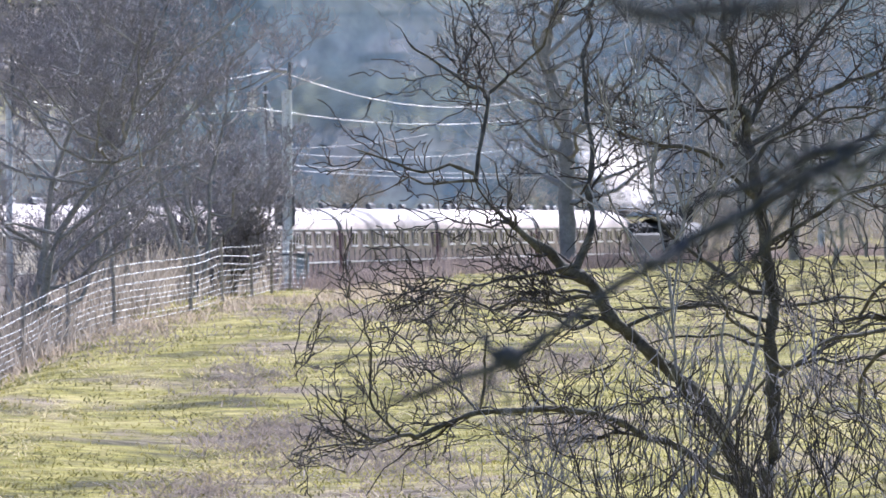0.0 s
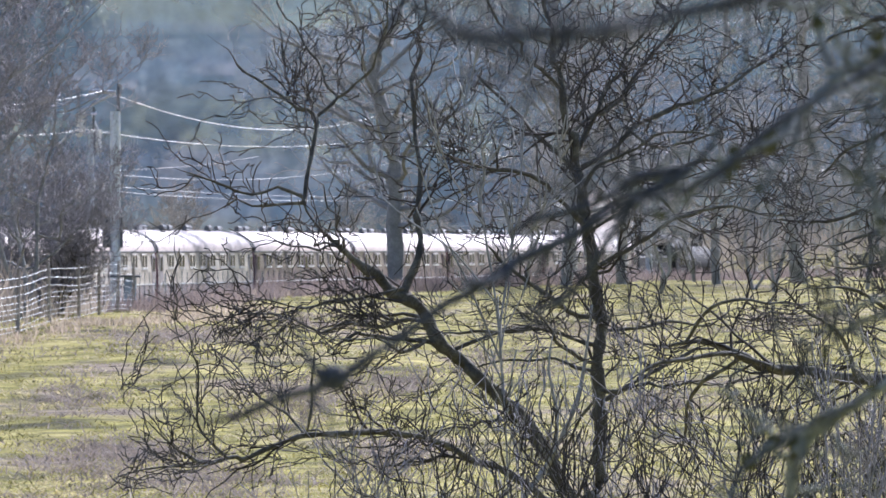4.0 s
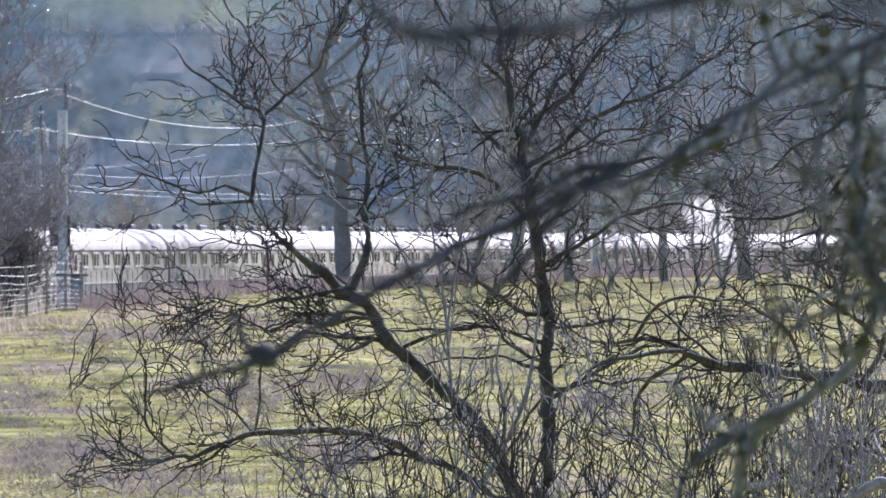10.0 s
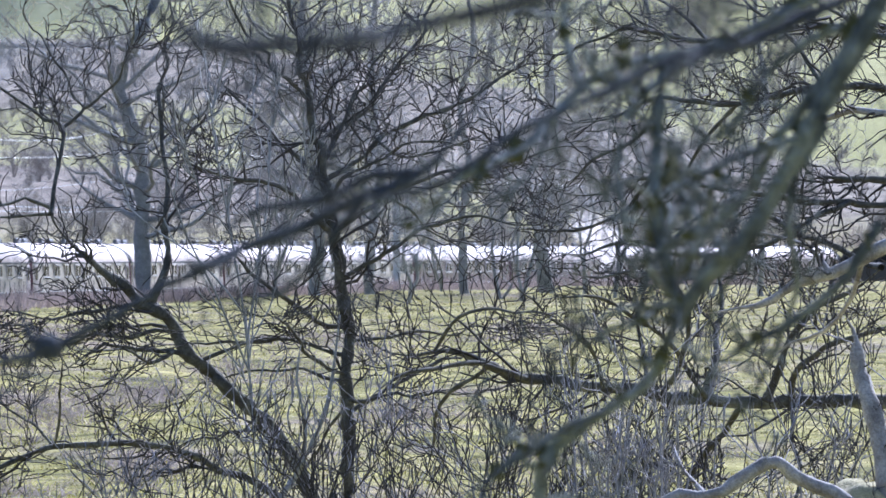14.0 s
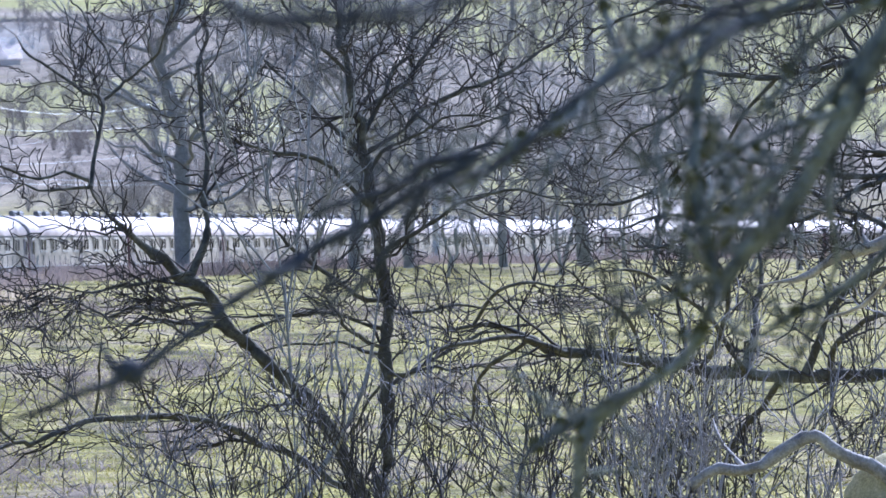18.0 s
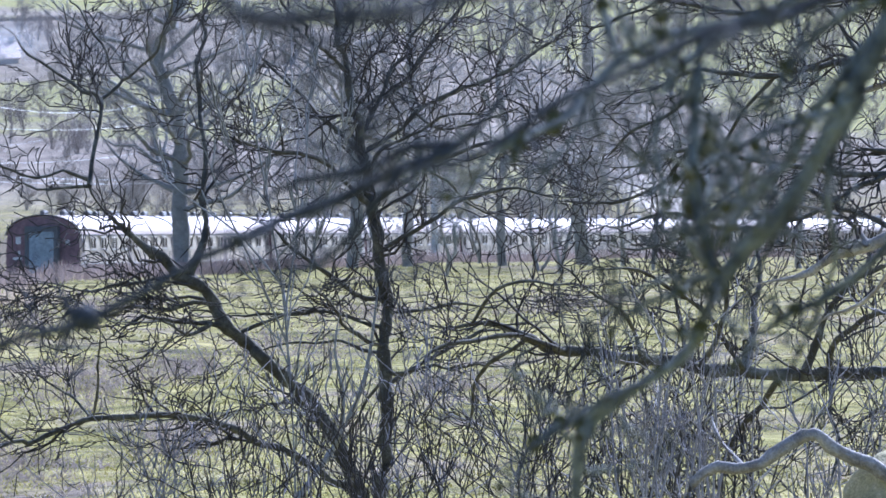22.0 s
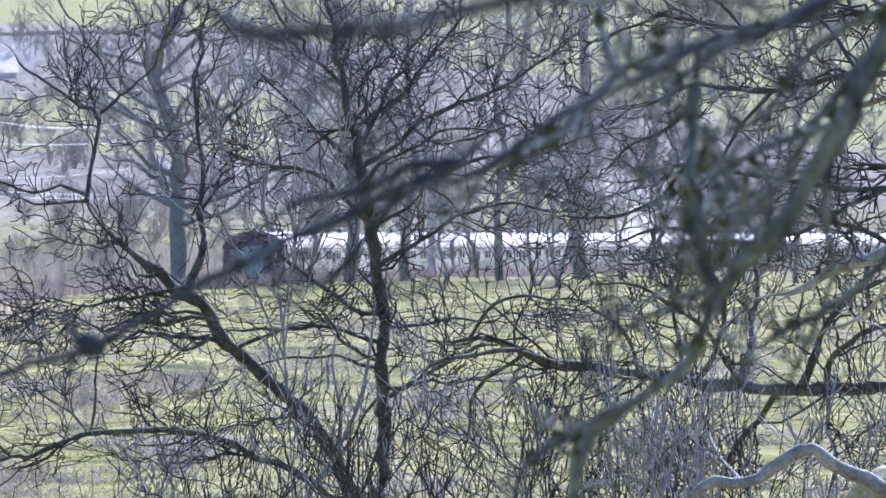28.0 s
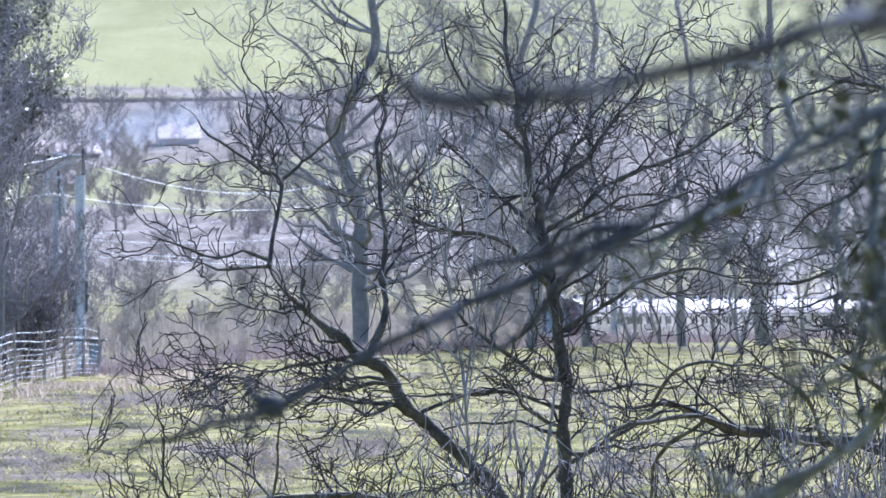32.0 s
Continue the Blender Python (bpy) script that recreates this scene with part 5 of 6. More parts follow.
limbs.append([(0.094, 73.339, 3.227, 0.018), (-0.259, 73.339, 3.756, 0.015), (-0.406, 73.339, 4.286, 0.012), (-0.465, 73.339, 4.639, 0.006)])
limbs.append([(-0.035, 73.506, 3.935, 0.015), (0.212, 73.506, 4.348, 0.012), (0.301, 73.506, 4.879, 0.006)])
tree("pale_sapling", limbs, "pale upswept ash sapling before darker trees", "sapling", M_SILV, M_SILV, 31, per_m=3.4, lengths=((0.5, 1.2), (0.3, 0.7), (0.1, 0.3)), levels=(2.0, 0.3), least=0.009, up=0.1, angles=(0.35, 0.7), bend=0.07, wobble=0.008, girth=0.55, deep=0.012)
limbs = []
limbs.append([(0.093, 72.503, -1.082, 0.035), (0.209, 72.503, -0.093, 0.032), (0.372, 72.503, 0.233, 0.032), (0.588, 72.503, 0.547, 0.029), (0.809, 72.503, 0.879, 0.029), (0.966, 72.503, 1.216, 0.023), (1.076, 72.503, 1.507, 0.02), (1.169, 72.503, 1.943, 0.015), (1.21, 72.503, 2.409, 0.009)])
limbs.append([(0.809, 72.503, 0.879, 0.017), (0.849, 72.503, 1.303, 0.015), (0.762, 72.503, 1.711, 0.012), (0.82, 72.503, 2.118, 0.009)])
tree("silvery_shoot", limbs, "silvery bent young stem below the alder", "sapling", M_SILV, M_SILV, 33, per_m=2, lengths=((0.2, 0.6), (0.15, 0.4), (0.1, 0.2)), levels=(1.5, 1.0), least=0.004, up=0.3, angles=(0.35, 0.9))
# bushes on the left, before the line
HAW = dict(per_m=2.6, levels=(4.2, 3.0), least=0.0065, first=0.14, lengths=((0.5, 1.5), (0.3, 0.85), (0.15, 0.5)), up=0.16, limbs_n=46, wobble=0.06, bend=0.34)
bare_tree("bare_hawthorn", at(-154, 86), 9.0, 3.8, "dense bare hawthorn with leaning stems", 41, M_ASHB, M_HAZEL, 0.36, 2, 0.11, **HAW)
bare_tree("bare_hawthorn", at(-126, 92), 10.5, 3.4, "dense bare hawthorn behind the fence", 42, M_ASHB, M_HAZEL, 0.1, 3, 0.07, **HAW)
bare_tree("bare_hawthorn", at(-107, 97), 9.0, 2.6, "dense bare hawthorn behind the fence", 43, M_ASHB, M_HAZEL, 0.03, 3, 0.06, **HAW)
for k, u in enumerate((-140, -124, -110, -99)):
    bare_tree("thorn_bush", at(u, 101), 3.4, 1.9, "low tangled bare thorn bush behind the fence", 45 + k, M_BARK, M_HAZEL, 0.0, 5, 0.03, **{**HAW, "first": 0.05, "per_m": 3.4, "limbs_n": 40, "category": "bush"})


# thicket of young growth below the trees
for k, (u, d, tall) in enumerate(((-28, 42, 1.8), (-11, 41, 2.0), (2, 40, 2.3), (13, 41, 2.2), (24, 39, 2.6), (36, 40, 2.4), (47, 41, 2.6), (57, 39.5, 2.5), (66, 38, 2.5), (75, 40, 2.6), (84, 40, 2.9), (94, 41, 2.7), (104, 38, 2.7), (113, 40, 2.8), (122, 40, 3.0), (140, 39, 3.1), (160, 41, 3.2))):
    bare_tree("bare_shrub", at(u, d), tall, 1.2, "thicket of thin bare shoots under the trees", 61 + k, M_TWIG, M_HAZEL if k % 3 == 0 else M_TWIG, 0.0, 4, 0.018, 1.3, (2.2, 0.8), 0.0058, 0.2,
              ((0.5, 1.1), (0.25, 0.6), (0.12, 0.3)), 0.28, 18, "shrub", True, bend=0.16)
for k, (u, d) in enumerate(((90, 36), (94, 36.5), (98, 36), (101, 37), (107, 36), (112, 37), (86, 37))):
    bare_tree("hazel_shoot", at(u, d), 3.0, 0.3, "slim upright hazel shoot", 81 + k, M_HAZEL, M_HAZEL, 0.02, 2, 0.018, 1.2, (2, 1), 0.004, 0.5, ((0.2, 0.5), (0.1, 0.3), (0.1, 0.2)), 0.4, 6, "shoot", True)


# ------------------------------------------------------------ grass, bracken and dry stalks
def blades(name, x, y, h, w, material, label, category, seed, lean=0.5, bunch=5, spread=0.1):
    """Leaning tapered blades in bunches at the places x, y."""
    rng = np.random.default_rng(seed)
    n = len(x) * bunch
    X = np.repeat(x, bunch) + rng.normal(0, spread, n)
    Y = np.repeat(y, bunch) + rng.normal(0, spread, n)
    H = np.repeat(h, bunch) * rng.uniform(0.5, 1.15, n)
    Wd = np.repeat(w, bunch)
    Z = np.repeat(land(x, y), bunch) - 0.03
    a = rng.uniform(0, 6.28, n)
    dx, dy = np.cos(a) * Wd / 2, np.sin(a) * Wd / 2
    tx, ty = rng.normal(0, lean, n) * H, rng.normal(0, lean, n) * H
    V = np.empty((n, 6, 3))
    for k, (f, g) in enumerate(((0, 1), (0.55, 0.8), (1.0, 0.25))):
        zz = Z + H * (f if f < 1 else 0.95)
        V[:, 2 * k] = np.stack([X - dx * g + tx * f * f, Y - dy * g + ty * f * f, zz], axis=-1)
        V[:, 2 * k + 1] = np.stack([X + dx * g + tx * f * f, Y + dy * g + ty * f * f, zz], axis=-1)
    i = np.arange(n)[:, None] * 6
    Q = np.concatenate([i + np.array([[0, 1, 3, 2]]), i + np.array([[2, 3, 5, 4]])])
    tagged(new(name, mesh_from(name, V.reshape(-1, 3), Q, material)), label, category, kind="stuff")


def meadow():
    rng = np.random.default_rng(7)
    n = 15000
    r = 1 / (1 / 170 + (1 / 42 - 1 / 170) * rng.random(n))
    b = rng.uniform(-0.16, 0.17, n)
    x, y = b * r, 1.67 * r
    q, side = beside(x, y)
    k = (side > 0) & (q > 6.5)
    x, y, r = x[k], y[k], r[k]
    blades("pasture_grass", x, y, rng.uniform(0.03, 0.09, len(x)), 0.012 + 0.00022 * r, M_BLADE, "short yellow green pasture grass", "grass", 71, 0.5, 6, 0.12)
    # tussocks of straw and of rank dark grass
    for name, m, n, h0, h1, label, seed in (("straw_tussock", M_STRAW, 6000, 0.05, 0.12, "pale straw tussocks in the pasture", 78), ("rank_grass", M_RANK, 3800, 0.05, 0.12, "dark rank tufts of grass in the pasture", 79)):
        r = 1 / (1 / 170 + (1 / 42 - 1 / 170) * rng.random(n))
        x, y = rng.uniform(-0.16, 0.17, n) * r, 1.67 * r
        lump = np.array([noise.noise(Vector((a * 0.35, b * 0.12, seed))) for a, b in zip(x, y)])
        q, side = beside(x, y)
        k = (side > 0) & (q > 6.5) & (lump > -0.05)
        blades(name, x[k], y[k], rng.uniform(h0, h1, k.sum()), 0.016 + 0.00025 * r[k], m, label, "grass", seed, 1.2, 9, 0.16)
    # brown patches of bracken and rushes
    X, Y, H, W = [], [], [], []
    for bu, rr, wb, wr, cnt in ((-42, 71, 9, 2.5, 150), (-20, 76, 8, 2, 110), (-66, 57, 12, 1.6, 160), (-108, 53, 10, 1.5, 110), (-68, 86, 16, 3, 220), (-85, 62, 12, 1.6, 220), (8, 82, 10, 3, 100), (30, 92, 10, 4, 110),
                                (45, 70, 9, 2, 90), (-95, 72, 7, 2, 60), (70, 100, 10, 5, 90), (-122, 84, 6, 4, 120), (-34, 98, 8, 4, 80), (-16, 60, 8, 1.5, 80), (90, 64, 12, 3, 100)):
        a = (bu + rng.normal(0, wb, cnt)) * 0.001
        d = rr + rng.normal(0, wr, cnt)
        X.append(a * d), Y.append(1.67 * d), H.append(rng.uniform(0.07, 0.21, cnt)), W.append(0.014 + 0.0002 * d)
    X, Y, H, W = [np.concatenate(c) for c in (X, Y, H, W)]
    q, side = beside(X, Y)
    k = (side > 0) & (q > 6)
    blades("dead_bracken", X[k], Y[k], H[k], W[k], M_BRACK, "clumps of dead brown bracken in the pasture", "bracken", 72, 1.5, 10, 0.2)
    # tall dry grass along the lip of the cutting and the fence
    s = rng.uniform(-30, 170, 4200)
    off = rng.uniform(4.2, 7.4, 4200)
    p = np.array([on_line(v) for v in s])
    tn = np.array([on_line(v + 1) for v in s]) - p
    tn = unit(tn)
    X, Y = p[:, 0] + tn[:, 1] * off, p[:, 1] - tn[:, 0] * off
    blades("dry_grass", X, Y, rng.uniform(0.12, 0.38, 4200), np.full(4200, 0.03), M_DRY, "tall pale dry grass along the line", "grass", 73, 0.25, 6, 0.15)
    fx = np.array([-13.2, -11.9, -9.4, -7.0, -6.7])
    fy = np.array([120.0, 132.0, 145.0, 163.0, 187.0])
    y = rng.uniform(120, 190, 900)
    x = np.interp(y, fy, fx) + rng.normal(0.3, 0.7, 900)
    blades("dry_tuft", x, y, rng.uniform(0.08, 0.25, 900), np.full(900, 0.03), M_DRY, "pale dry tufts at the foot of the fence", "grass", 75, 0.45, 7, 0.12)
    s = rng.uniform(-45, 150, 2400)
    off = rng.uniform(4.8, 7.6, 2400)
    p = np.array([on_line(v) for v in s])
    tn = unit(np.array([on_line(v + 1) for v in s]) - p)
    X, Y = p[:, 0] + tn[:, 1] * off, p[:, 1] - tn[:, 0] * off
    blades("bramble", X, Y, rng.uniform(0.25, 0.7, 2400), np.full(2400, 0.026), M_BRAMB, "tangle of brown bramble stems along the line", "bramble", 74, 0.35, 14, 0.3)

    # rough growth on both sides of the line
    for name, s0, s1, o0, o1, n, h0, h1, m, label in (
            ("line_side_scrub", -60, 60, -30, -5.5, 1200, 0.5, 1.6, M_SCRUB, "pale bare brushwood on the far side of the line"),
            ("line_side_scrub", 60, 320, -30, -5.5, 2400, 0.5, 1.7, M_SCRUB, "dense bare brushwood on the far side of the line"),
            ("thorn_thicket", -100, -52, 3.4, 7.0, 480, 0.6, 1.7, M_SCRUB, "dense grey thorn thicket between fence and line")):
        s = rng.uniform(s0, s1, n)
        off = rng.uniform(o0, o1, n)
        p = np.array([on_line(v) for v in s])
        tn = unit(np.array([on_line(v + 1) for v in s]) - p)
        X, Y = p[:, 0] + tn[:, 1] * off, p[:, 1] - tn[:, 0] * off
        blades(name, X, Y, rng.uniform(h0, h1, n), np.full(n, 0.045), m, label, "brushwood", 76, 0.25, 14, 0.5)


meadow()


def hedge():
    """A clipped hedge along the lower edge of the upper lea, in the haze-paled twig colour."""
    rng = np.random.default_rng(29)
    a = np.repeat(np.linspace(-0.115, 0.12, 900), 2) + rng.normal(0, 0.0001, 1800)
    r = 1250 + 60 * np.sin(a * 30) + rng.normal(0, 1.2, 1800)
    blades("field_hedge", a * r, r, rng.uniform(0.4, 1.0, 1800), np.full(1800, 0.12), M_WOOD, "bare hedge between rough slope and green field, paled for haze", "hedge", 77, 0.25, 12, 0.5)


hedge()


# ------------------------------------------------------------ the hillside beyond
def spread_trees():
    kinds = []
    for k in range(4):
        kinds.append(bare_tree("hill_tree", (-60 + 4 * k, 700), (9, 11, 8, 12)[k], (3.2, 3.6, 3.4, 3.8)[k], "bare tree on the hillside, haze in its pale colour", 201 + k, M_WOOD, M_WOOD, 0.0, 1 + k % 2, 0.2, 0.8, (3, 1.8), 0.03, 0.15,
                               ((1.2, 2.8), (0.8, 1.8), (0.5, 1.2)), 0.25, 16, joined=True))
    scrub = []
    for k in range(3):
        scrub.append(bare_tree("scrub_bush", (-70 + 4 * k, 500), (3.2, 2.6, 4.2)[k], (1.8, 1.6, 2.0)[k], "bare scrub bush on the bank, haze in its pale colour", 211 + k, M_WOOD, M_WOOD, 0.0, 4, 0.06, 1.2, (3, 2.4), 0.014, 0.1,
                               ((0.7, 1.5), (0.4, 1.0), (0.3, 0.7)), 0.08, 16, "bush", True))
    for o in kinds:
        tagged(o, group="trees of the far wood")
    for o in scrub:
        tagged(o, group="bushes beyond the line")
    rng = random.Random(17)

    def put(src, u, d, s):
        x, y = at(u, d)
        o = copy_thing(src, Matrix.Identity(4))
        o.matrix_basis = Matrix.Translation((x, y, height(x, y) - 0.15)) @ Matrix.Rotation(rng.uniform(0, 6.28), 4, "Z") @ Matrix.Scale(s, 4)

    for k in range(150):
        u, d = rng.uniform(-160, 190), rng.uniform(215, 350)
        x, y = at(u, d)
        q, side = beside(np.array([x]), np.array([y]))
        if side[0] < 0 and q[0] > 9:
            put(rng.choice(scrub), u, d, rng.uniform(0.5, 1.15))
    for k in range(26):
        u = rng.uniform(-150, -30)
        put(rng.choice(scrub), u, rng.uniform(160, 225), rng.uniform(0.6, 1.0))
    for lo, hi, d0, d1, cnt, s0, s1 in ((-180, 200, 330, 420, 60, 0.55, 0.9), (-180, 200, 500, 600, 70, 0.6, 0.95), (-180, -105, 640, 800, 30, 0.9, 1.2), (-180, -105, 420, 640, 40, 1.0, 1.4)):
        for k in range(cnt):
            u = rng.uniform(lo, hi)
            d = rng.uniform(d0, d1)
            if -108 < u < -36 and (d > 545 or rng.random() < 0.75):
                continue
            put(rng.choice(kinds), u, d, rng.uniform(s0, s1))

    for k in range(120):
        u, d = rng.uniform(-112, -30), rng.choice((rng.uniform(630, 715), rng.uniform(560, 600), rng.uniform(380, 520)))
        put(rng.choice(kinds) if d > 520 else rng.choice(scrub), u, d, rng.uniform(0.28, 0.5) if d > 520 else rng.uniform(0.8, 1.4))


spread_trees()


def fir(x, y, tall, seed):
    ob = empty("fir_tree", "dark green fir on the hillside", "tree", "firs on the hill", (x, y, height(x, y) - 0.2))
    part("trunk", rod((0, 0, 0), (0, 0, tall * 0.9), 0.3, 0.05, 8), M_BARK, ob)
    rng = np.random.default_rng(seed)
    n = 420
    f = np.sqrt(rng.random(n))
    z = tall * (1 - 0.92 * f)
    ln = 0.2 * tall * f * rng.uniform(0.6, 1.1, n) + 0.2
    a = rng.uniform(0, 6.28, n)
    t = np.linspace(0, 1, 4)
    P = np.stack([np.cos(a)[:, None] * ln[:, None] * t, np.sin(a)[:, None] * ln[:, None] * t, z[:, None] - 0.35 * ln[:, None] * t ** 1.5], axis=-1)
    R = np.linspace(0.32, 0.06, 4)[None] * np.ones((n, 1))
    v, q = tubes(P, R, 4)
    c = new("crown", mesh_from("crown", v, q, M_FIR))
    c.parent = ob
    return ob


rngf = random.Random(23)
for k in range(12):
    u, d = rngf.uniform(-190, -122), rngf.uniform(640, 860)
    fir(*at(u, d), rngf.uniform(14, 24), 300 + k)


def ivy_tree(u, d, tall, wide, seed):
    """A tall bare tree whose trunk and limbs are wrapped in ivy."""
    ob = bare_tree("ivy_clad_tree", at(u, d), tall, wide, "tall tree thickly wrapped in dark ivy", seed, M_ASHB, M_HAZEL, 0.0, 1, 0.4, 1.5, (3.6, 2.0), 0.017, 0.34, ((1.0, 2.6), (0.6, 1.6), (0.4, 0.9)), 0.1, 44, joined=True)
    rng = np.random.default_rng(seed)
    q = np.concatenate([r[: 2 + int(0.85 * len(r))] for r in list(RUNS)])
    q = q[q[:, 2] < 0.95 * tall]
    n = 9000
    c = q[rng.integers(0, len(q), n), :3] + rng.normal(0, 0.45, (n, 3))
    a, b = unit(rng.normal(size=(n, 3))), unit(rng.normal(size=(n, 3)))
    h = rng.uniform(0.07, 0.17, n)[:, None]
    V = np.stack([c - a * h, c - b * h * 0.8, c + a * h * 1.3, c + b * h * 0.8], axis=1).reshape(-1, 3)
    lf = new("ivy_leaves", mesh_from("ivy_leaves", V, np.arange(4 * n).reshape(n, 4), M_IVY, False))
    lf.parent = ob
    tagged(lf, "dark glossy ivy leaves", kind="stuff")


ivy_tree(-112, 290, 24, 5.5, 401)
ivy_tree(-103, 300, 22, 4.6, 402)
ivy_tree(-128, 296, 21, 5.5, 403)


def farmhouse(x, y, w, deep, eaves, ridge, turn, label):
    ob = empty("farmhouse", label, "house", "", (x, y, height(x, y) - 0.4))
    ob.rotation_euler = (0, 0, radians(turn))
    wall = part("wall", boxed(-w / 2, w / 2, -deep / 2, deep / 2, 0, eaves, bevel=0.03), M_STONE, ob)
    bm = bmesh.new()
    o = 0.35
    lo, hi = [], []
    for sx in (-1, 1):
        pts = [(sx * (w / 2 + o), -deep / 2 - o, eaves - 0.15), (sx * (w / 2 + o), 0, ridge), (sx * (w / 2 + o), deep / 2 + o, eaves - 0.15)]
        lo.append([bm.verts.new(p) for p in pts])
        hi.append([bm.verts.new((p[0], p[1], p[2] + 0.2)) for p in pts])
    for k in range(2):
        bm.faces.new((hi[0][k], hi[0][k + 1], hi[1][k + 1], hi[1][k]))
        bm.faces.new((lo[0][k], lo[0][k + 1], lo[1][k + 1], lo[1][k]))
    for s in range(2):
        bm.faces.new((lo[s][0], lo[s][1], hi[s][1], hi[s][0]))
        bm.faces.new((lo[s][1], lo[s][2], hi[s][2], hi[s][1]))
    for k in (0, 2):
        bm.faces.new((lo[0][k], lo[1][k], hi[1][k], hi[0][k]))
    roof = part("roof", bm, M_SLATE, ob, "pale shining slate roof")
    for sx in (-1, 1):
        bm = bmesh.new()
        a = [bm.verts.new((sx * w / 2, -deep / 2, eaves)), bm.verts.new((sx * w / 2, deep / 2, eaves)), bm.verts.new((sx * w / 2, 0, ridge))]
        bm.faces.new(a)
        part("gable", bm, M_STONE, ob)
        part("chimney", boxed(sx * (w / 2 - 0.8) - 0.4, sx * (w / 2 - 0.8) + 0.4, -0.4, 0.4, ridge - 0.3, ridge + 1.0), M_STONE, roof)
    for k in range(4):
        for z in (0.9, 3.2):
            if z + 1.2 < eaves:
                wx = -w / 2 + w * (k + 0.5) / 4
                win = part("window", boxed(wx - 0.5, wx + 0.5, -deep / 2 - 0.03, -deep / 2 + 0.05, z, z + 1.2), M_WHITE, wall)
                part("pane", boxed(wx - 0.42, wx + 0.42, -deep / 2 - 0.05, -deep / 2, z + 0.08, z + 1.12), M_GLASS, win)
    return ob


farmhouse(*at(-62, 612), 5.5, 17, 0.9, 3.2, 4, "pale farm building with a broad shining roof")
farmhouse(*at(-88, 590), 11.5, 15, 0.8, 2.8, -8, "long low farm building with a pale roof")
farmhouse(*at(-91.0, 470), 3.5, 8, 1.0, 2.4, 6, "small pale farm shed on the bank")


def chimney_smoke():
    """Wood smoke that hangs low over the farm."""
    m = billow_material("pale blue wood smoke", [(0.6, 0.64, 0.68), (0.68, 0.72, 0.76)], 6, 4, 0.68, 0.3, 0.15)
    top = empty("chimney_smoke", "pale blue wood smoke hanging over the farm", "smoke", at=(*at(-64, 585), height(*at(-64, 585))))
    rng = random.Random(37)
    for k in range(4):
        ob = billow(6, 4, m, top, rng)
        ob.location = (-9 + 4.2 * k, -2 * k, 2.6 + 0.5 * k + rng.uniform(-0.8, 0.8))


chimney_smoke()


# ------------------------------------------------------------ boughs close to the lens
def bough(name, limbs, label, seed, tufts, tuft_r, per_m=3.0, twig_len=((0.12, 0.4), (0.06, 0.2), (0.03, 0.1)), least=0.0022, bark=None, girth=1.0):
    ob = tree(name, limbs, label, "branch", bark or M_MOSS, bark or M_MOSS, seed, per_m=per_m, lengths=twig_len, levels=(2.2, 1.2), least=least, step=0.05, wobble=0.008, girth=girth, deep=0.03)
    rng = random.Random(seed)
    for q in list(RUNS):
        n = round(tufts * len(q) / 26)
        for k in range(n):
            s = q[rng.randrange(len(q))]
            p = Vector(s[:3])
            r = tuft_r * rng.uniform(0.4, 1.1) + 0.6 * s[3]
            p.z += 0.5 * s[3]
            bm = bmesh.new()
            bmesh.ops.create_icosphere(bm, subdivisions=3, radius=r)
            bmesh.ops.scale(bm, vec=(rng.uniform(0.7, 1.7), 0.8, rng.uniform(0.7, 2.0)), verts=bm.verts)
            o = Vector((rng.uniform(-9, 9), rng.uniform(-9, 9), 0))
            for v in bm.verts:
                d = v.co.normalized()
                v.co *= 1 + 0.6 * noise.noise(d * 2.2 + o) + 0.45 * noise.noise(d * 6 + o)
            t = part("moss_tuft", bm, M_TUFT, ob, "green moss tuft")
            t.matrix_basis = Matrix.Translation(p)
    return ob


limbs = []
limbs.append([(0.586, 15.035, 3.465, 0.004), (0.55, 15.035, 3.272, 0.004), (0.442, 15.035, 3.139, 0.008), (0.309, 15.035, 3.067, 0.011), (0.188, 15.035, 3.013, 0.011), (0.056, 15.035, 2.958, 0.011), (-0.029, 15.035, 2.91, 0.01), (-0.101, 15.035, 2.88, 0.009), (-0.198, 15.035, 2.82, 0.009), (-0.27, 15.035, 2.777, 0.009), (-0.321, 15.035, 2.746, 0.012), (-0.334, 15.035, 2.74, 0.024), (-0.35, 15.035, 2.735, 0.027), (-0.364, 15.035, 2.736, 0.022), (-0.379, 15.035, 2.749, 0.009), (-0.415, 15.035, 2.802, 0.005)])
limbs.append([(-0.343, 15.035, 2.735, 0.013), (-0.415, 15.035, 2.705, 0.010), (-0.487, 15.035, 2.692, 0.008), (-0.56, 15.035, 2.668, 0.007), (-0.66, 15.035, 2.65, 0.005)])
limbs.append([(0.056, 15.035, 2.958, 0.012), (-0.005, 15.035, 2.922, 0.009), (-0.077, 15.035, 2.928, 0.006)])
limbs.append([(1.6, 15.3, 3.68, 0.015), (1.2, 15.1, 3.46, 0.012), (0.95, 15.035, 3.38, 0.009), (0.78, 15.035, 3.29, 0.008), (0.66, 15.035, 3.22, 0.009), (0.55, 15.035, 3.15, 0.008), (0.43, 15.035, 3.1, 0.009), (0.32, 15.035, 3.07, 0.01), (0.24, 15.035, 3.04, 0.008)])
limbs.append([(0.442, 15.035, 3.12, 0.009), (0.33, 15.035, 3.13, 0.01), (0.22, 15.035, 3.07, 0.009), (0.1, 15.035, 3.05, 0.007), (0.0, 15.035, 2.99, 0.005)])
